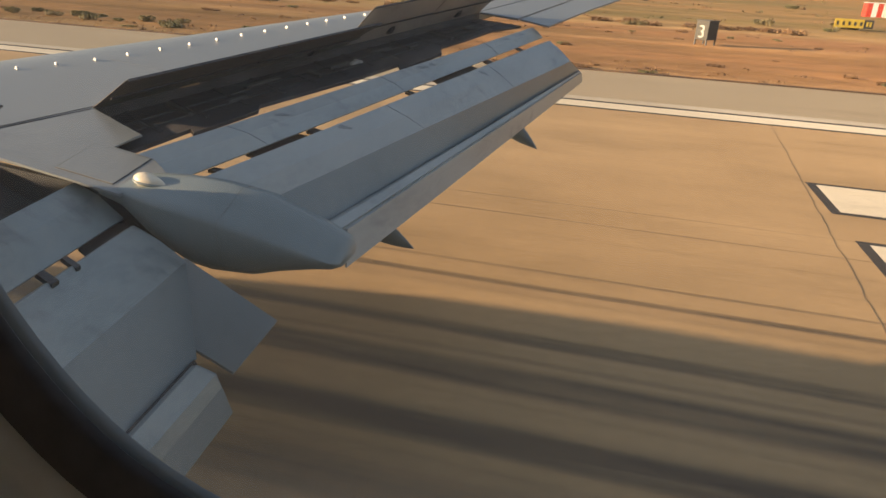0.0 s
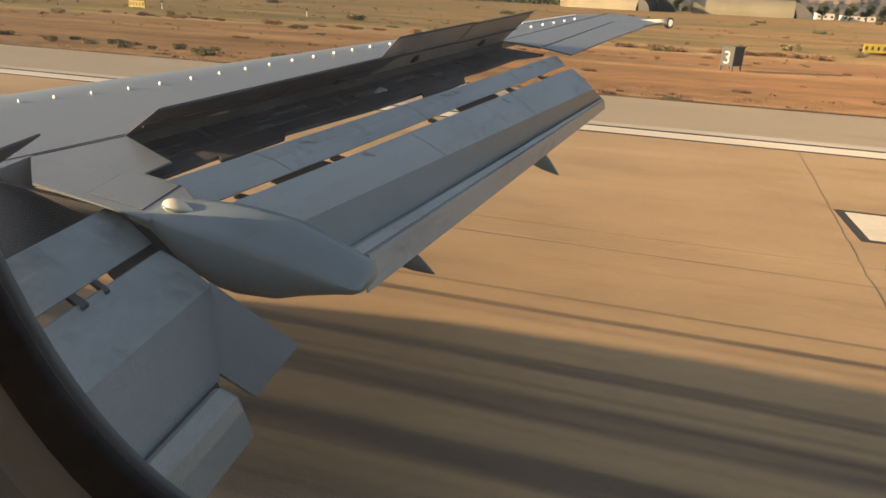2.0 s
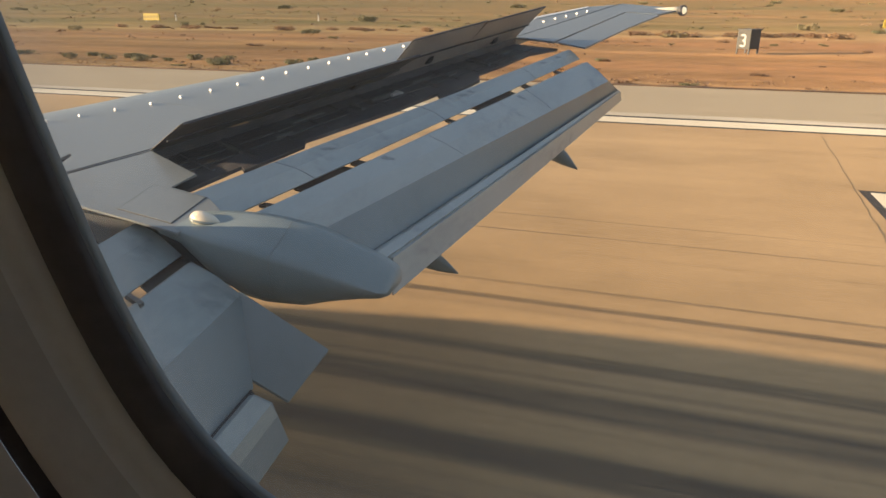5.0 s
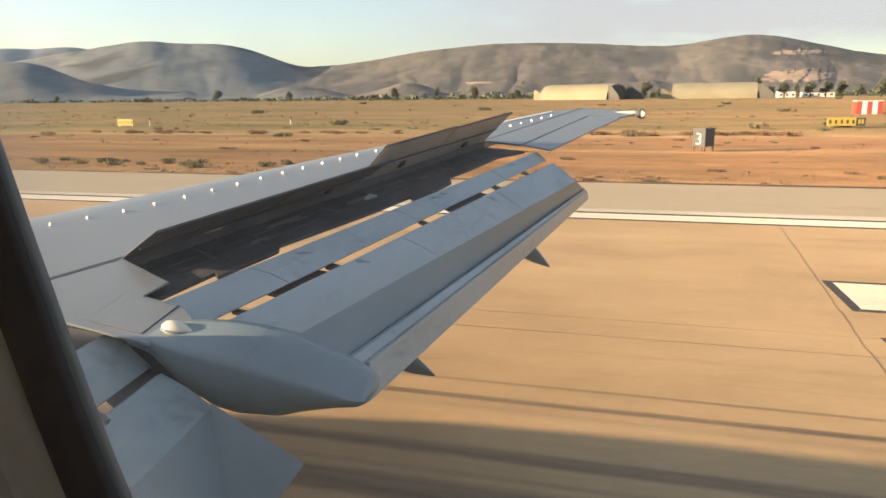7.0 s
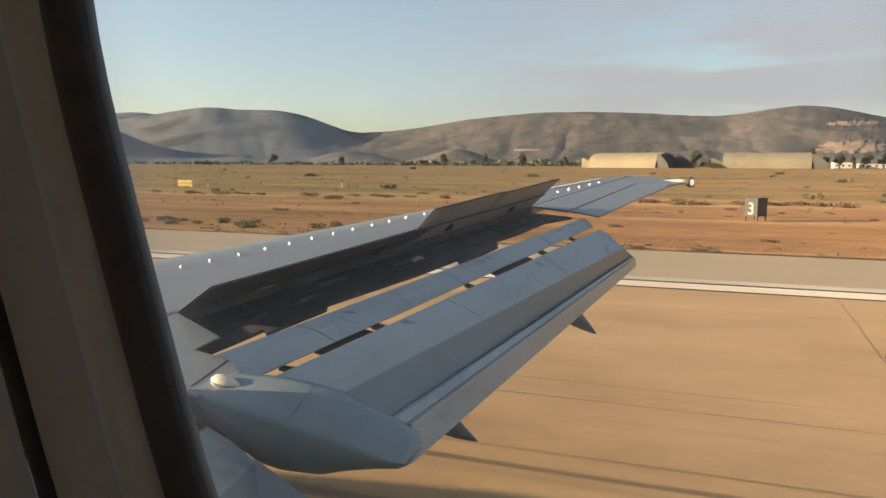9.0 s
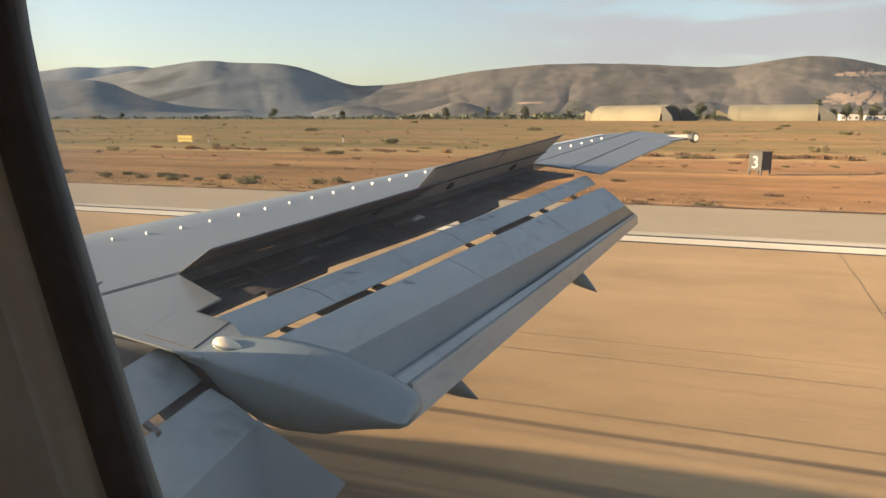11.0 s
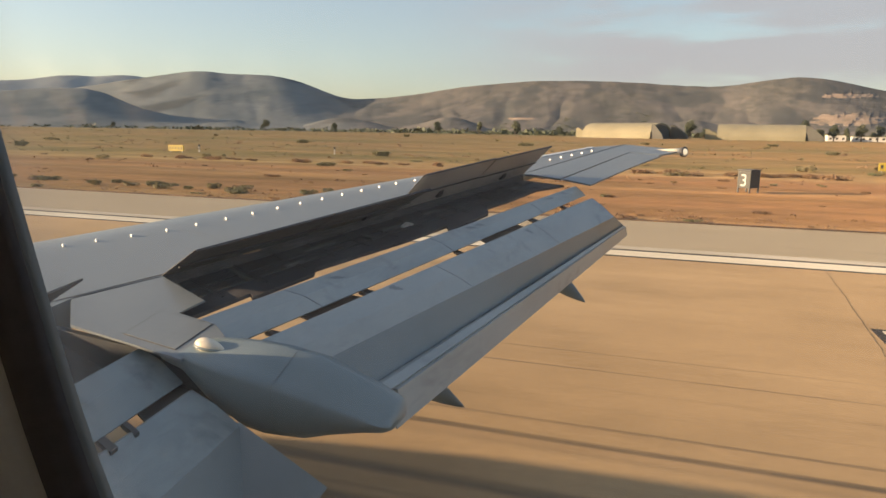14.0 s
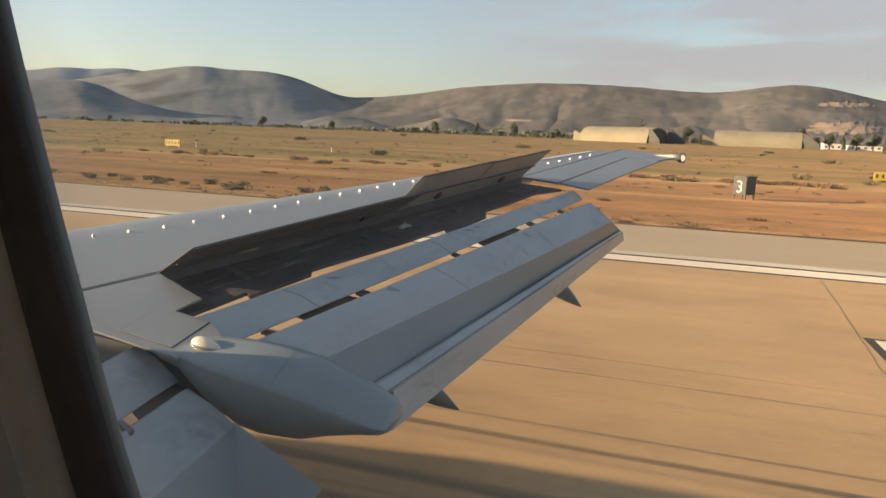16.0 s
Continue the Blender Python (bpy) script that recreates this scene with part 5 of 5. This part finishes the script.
            for _ in range(rng.randrange(1, 4)):
                leaf_cloud(bm, rng, (x + rng.gauss(0, 1.2 * h), y, rise(y) + h * 0.42), (h * rng.uniform(1.0, 2.4), h, h * 0.5), 6, h * 0.45)
        tagged(part(name, bm, mat), label, "weeds", kind="stuff")
    # straw tufts over the near field
    verts, faces = [], []
    for i in range(2600):
        y = 30.25 + 5 * rng.random() ** 2.6
        x = rng.uniform(-1.4, 0.75) * y
        z, h = rise(y), rng.uniform(0.012, 0.04)
        for _ in range(3):
            a = rng.uniform(0, 3.14)
            w, dx, dy = rng.uniform(0.015, 0.045), rng.uniform(-0.08, 0.08), rng.uniform(-0.08, 0.08)
            k = len(verts)
            verts += [(x - w * math.cos(a), y - w * math.sin(a), z - 0.01), (x + w * math.cos(a), y + w * math.sin(a), z - 0.01), (x + dx + w * 0.5, y + dy, z + h), (x + dx - w * 0.4, y + dy, z + h * 0.8)]
            faces.append((k, k + 1, k + 2, k + 3))
    me = bpy.data.meshes.new("dry_grass")
    me.from_pydata(verts, [], faces)
    me.materials.append(STRAW)
    tagged(new("dry_grass", me), "straw-coloured dry grass tufts along the shoulder", "grass", kind="stuff")


scatter()


# ---- hangars, signs, village ----
def shelter(length, height, width):
    t = thing("aircraft_shelter", "arched concrete aircraft shelter painted sandy yellow", "hangar", group="aircraft shelters")
    bm = bmesh.new()
    rings = []
    for k in range(9):
        x = length * (k / 8 - 0.5)
        outer = [(x, -width / 2 * math.cos(math.pi * j / 16), height * math.sin(math.pi * j / 16) ** 0.85 - 0.3) for j in range(17)]
        inner = [(x, -(width / 2 - 0.8) * math.cos(math.pi * j / 16), (height - 0.8) * math.sin(math.pi * j / 16) ** 0.85 - 0.3) for j in range(16, -1, -1)]
        rings.append(outer + inner)
    loft(bm, rings)
    part("arch", bm, SHELTER, t)
    for k in range(1, 8):
        bm = bmesh.new()
        x = length * (k / 8 - 0.5)
        loft(bm, [[(x + d, -(width / 2 + e) * math.cos(math.pi * j / 16), (height + e) * math.sin(math.pi * j / 16) ** 0.85 - 0.3) for j in range(17)] for d, e in ((-0.12, 0.0), (-0.12, 0.07), (0.12, 0.07), (0.12, 0.0))], False, False)
        part("joint_band", bm, SHELTER, t)
    for sx, mat, nm in ((1, SHELTER_DARK, "door"), (-1, SHELTER, "end_wall")):
        bm = bmesh.new()
        x = sx * (length / 2 - 0.9)
        arc = lambda xx: [(xx, -(width / 2 - 0.7) * math.cos(math.pi * j / 16), (height - 0.7) * math.sin(math.pi * j / 16) ** 0.85 - 0.3) for j in range(17)]
        loft(bm, [arc(x - 0.3), arc(x + 0.3)])
        part(nm, bm, mat, t)
    # Blast walls coloured dark for the end turned from the sun.
    for sy in (-1, 1):
        bm = bmesh.new()
        a = length / 2
        loft(bm, [[(a, sy * (width / 2 - 2 + d), -0.3), (a + 8, sy * (width / 2 + 1 + d), -0.3), (a + 7, sy * (width / 2 + 1 + d), 2.2), (a + 1.5, sy * (width / 2 - 1.5 + d), height * 0.86), (a, sy * (width / 2 - 2 + d), height * 0.86)] for d in (0, 0.7)])
        part("blast_wall", bm, SHELTER_DARK, t)
    bm = bmesh.new()
    a = -length / 2
    loft(bm, [[(a, -width / 2 + 4 + d, -0.3), (a - 5.5, -width / 2 + 3 + d, -0.3), (a - 5.5, -width / 2 + 3 + d, height * 0.62), (a - 4.2, -width / 2 + 3 + d, height * 0.62), (a, -width / 2 + 4 + d, height * 0.3)] for d in (0, 0.6)])
    part("vent_wall", bm, SHELTER, t, "pale exhaust wall")
    return t


first = shelter(38, 7.8, 22)
first.matrix_basis = pose(-23.5, 358, rise(358), 0, 0, -27)
copy_thing(first, pose(39, 366, rise(366), 0, 0, -7))


def low_building(x, y, w, d, h, label):
    t = thing("building", label, "building", group="airfield buildings")
    z = rise(y)
    bm = bmesh.new()
    box(bm, x, x + w, y, y + d, z - 0.3, z + h)
    part("wall", bm, HOUSEWALL, t)
    bm = bmesh.new()
    box(bm, x - 0.3, x + w + 0.3, y - 0.3, y + d + 0.3, z + h, z + h + 0.25)
    part("roof", bm, SHELTER, t)
    n = max(1, int(w / 3))
    for k in range(n):
        bm = bmesh.new()
        box(bm, x + (k + 0.3) * w / n, x + (k + 0.7) * w / n, y - 0.04, y + 0.05, z + 0.9, z + min(2.0, h - 0.4))
        part("window", bm, SHELTER_DARK, t)


low_building(78, 420, 9, 7, 3.2, "small white flat-roofed airfield building")
low_building(92, 428, 16, 7, 2.6, "long low white airfield building")


def village():
    rng = random.Random(9)
    for k in range(16):
        az, r = rng.uniform(0.8, 5.4), rng.uniform(2150, 2290)
        x, y = r * math.sin(radians(az)), r * math.cos(radians(az))
        z, w, d, h = rise(y), rng.uniform(9, 16), rng.uniform(8, 12), rng.uniform(5, 10)
        t = thing("house", "pale rendered village house with tiled roof", "house", group="village houses")
        bm = bmesh.new()
        z += rng.uniform(8, 24)
        box(bm, x - w / 2, x + w / 2, y - d / 2, y + d / 2, z - 26, z + h)
        part("wall", bm, HOUSEWALL, t)
        bm = bmesh.new()
        loft(bm, [[(x + q, y - d / 2 - 0.5, z + h), (x + q, y, z + h + 2.2), (x + q, y + d / 2 + 0.5, z + h)] for q in (-w / 2 - 0.5, w / 2 + 0.5)])
        part("roof", bm, ROOFTILE, t)


village()


def board_sign():
    """Runway distance board: a box on four legs with a white numeral on the end that faces landing aircraft."""
    z = rise(50)
    t = thing("distance_board", "grey-green runway distance board with white numeral on legs", "sign", at=(4.85, 50.0, z))
    t.rotation_euler = (0, 0, radians(-42))
    bm = bmesh.new()
    box(bm, -0.5, 0.5, -0.5, 0.5, 0.34, 1.5, 0.02)
    face = part("panel", bm, BOARD, t, "dark green-grey sign box")
    bm = bmesh.new()
    box(bm, -0.56, 0.56, -0.56, 0.56, 1.5, 1.56, 0.01)
    part("lid", bm, SHADE, t)
    me = bpy.data.curves.new("numeral", "FONT")
    me.body, me.size, me.align_x, me.extrude = "3", 1.15, "CENTER", 0.004
    txt = new("numeral", me)
    txt.parent = face
    txt.data.materials.append(NUMERAL)
    txt.matrix_basis = pose(0.0, -0.508, 0.46, 90, 0, 0)
    tagged(txt, "white numeral three")
    for x in (-0.44, 0.44):
        for y in (-0.44, 0.44):
            bm = bmesh.new()
            box(bm, x - 0.045, x + 0.045, y - 0.045, y + 0.045, -0.03, 0.36)
            part("leg", bm, SHADE, t)


board_sign()


def taxi_sign(x, y, w, box_end):
    z = rise(y)
    t = thing("taxiway_sign", "yellow taxiway sign with black marks on short legs", "sign", group="taxiway signs")
    bm = bmesh.new()
    box(bm, x, x + w, y, y + 0.25, z + 0.25, z + 1.15, 0.02)
    face = part("panel", bm, YELLOW, t, "yellow sign panel")
    if box_end:
        bm = bmesh.new()
        box(bm, x + w + 0.02, x + w + 0.95, y, y + 0.25, z + 0.25, z + 1.15, 0.02)
        part("black_panel", bm, SHADE, t, "black sign panel")
        bm = bmesh.new()
        for k in range(2):
            box(bm, x + w + 0.22 + 0.32 * k, x + w + 0.42 + 0.32 * k, y - 0.012, y + 0.004, z + 0.45, z + 0.95)
        part("marks", bm, YELLOW, t)
    bm = bmesh.new()
    n = int(w / 0.5)
    for k in range(n):
        box(bm, x + (k + 0.3) * w / n, x + (k + 0.7) * w / n, y - 0.012, y + 0.004, z + 0.5, z + 0.9)
    part("marks", bm, SHADE, face, "black bars of writing")
    for k in (0.1, 0.9):
        bm = bmesh.new()
        box(bm, x + k * w - 0.04, x + k * w + 0.04, y + 0.1, y + 0.18, z - 0.03, z + 0.27)
        part("leg", bm, METAL, t)


taxi_sign(21.5, 87.0, 2.9, True)
taxi_sign(-72.9, 86.0, 2.7, False)


def marker_hut(x, y):
    """Red and white banded equipment hut."""
    z = rise(y)
    t = thing("equipment_hut", "small red and white banded equipment hut", "hut")
    for k in range(5):
        bm = bmesh.new()
        box(bm, x + 0.8 * k, x + 0.8 * (k + 1), y, y + 2.5, z - 0.1, z + 2.2)
        part("band", bm, WHITE if k % 2 else RED, t)
    bm = bmesh.new()
    box(bm, x - 0.1, x + 4.1, y - 0.1, y + 2.6, z + 2.2, z + 2.32)
    part("roof", bm, WHITE, t)


marker_hut(38, 136)


def banded_mast(x, y, height):
    """A slim mast in red and white bands on a concrete foot."""
    z = rise(y)
    t = thing("mast", "slim red and white banded mast beside the equipment hut", "mast")
    bm = bmesh.new()
    box(bm, x - 0.3, x + 0.3, y - 0.3, y + 0.3, z - 0.1, z + 0.15, 0.03)
    part("foot", bm, SHELTER, t, "small concrete foot")
    n = 6
    for k in range(n):
        bm = bmesh.new()
        z0, z1 = z + 0.15 + height * k / n, z + 0.15 + height * (k + 1) / n
        ring = lambda h, r: [(x + r * math.cos(math.pi * j / 4), y + r * math.sin(math.pi * j / 4), h) for j in range(8)]
        loft(bm, [ring(z0, 0.09 - 0.05 * k / n), ring(z1, 0.09 - 0.05 * (k + 1) / n)])
        part("band", bm, WHITE if k % 2 else RED, t)


banded_mast(44.5, 137.5, 4.6)


def marker_post(x, y):
    """A short white post with a lamp head, beside the strip."""
    z = rise(y)
    t = thing("marker_post", "short white airfield post with a lamp head", "post", group="marker posts")
    bm = bmesh.new()
    loft(bm, turned_rings((x, y, z), (0, 0, 1), ((-0.05, 0.16), (0.06, 0.16), (0.08, 0.05), (0.85, 0.045)), 10))
    part("post", bm, WHITE, t)
    bm = bmesh.new()
    loft(bm, turned_rings((x, y, z), (0, 0, 1), ((0.85, 0.10), (0.92, 0.16), (1.08, 0.16), (1.16, 0.07)), 10))
    part("lamp_head", bm, SHADE, t, "dark lamp head")


marker_post(-72.0, 92.0)
marker_post(-50.0, 96.0)
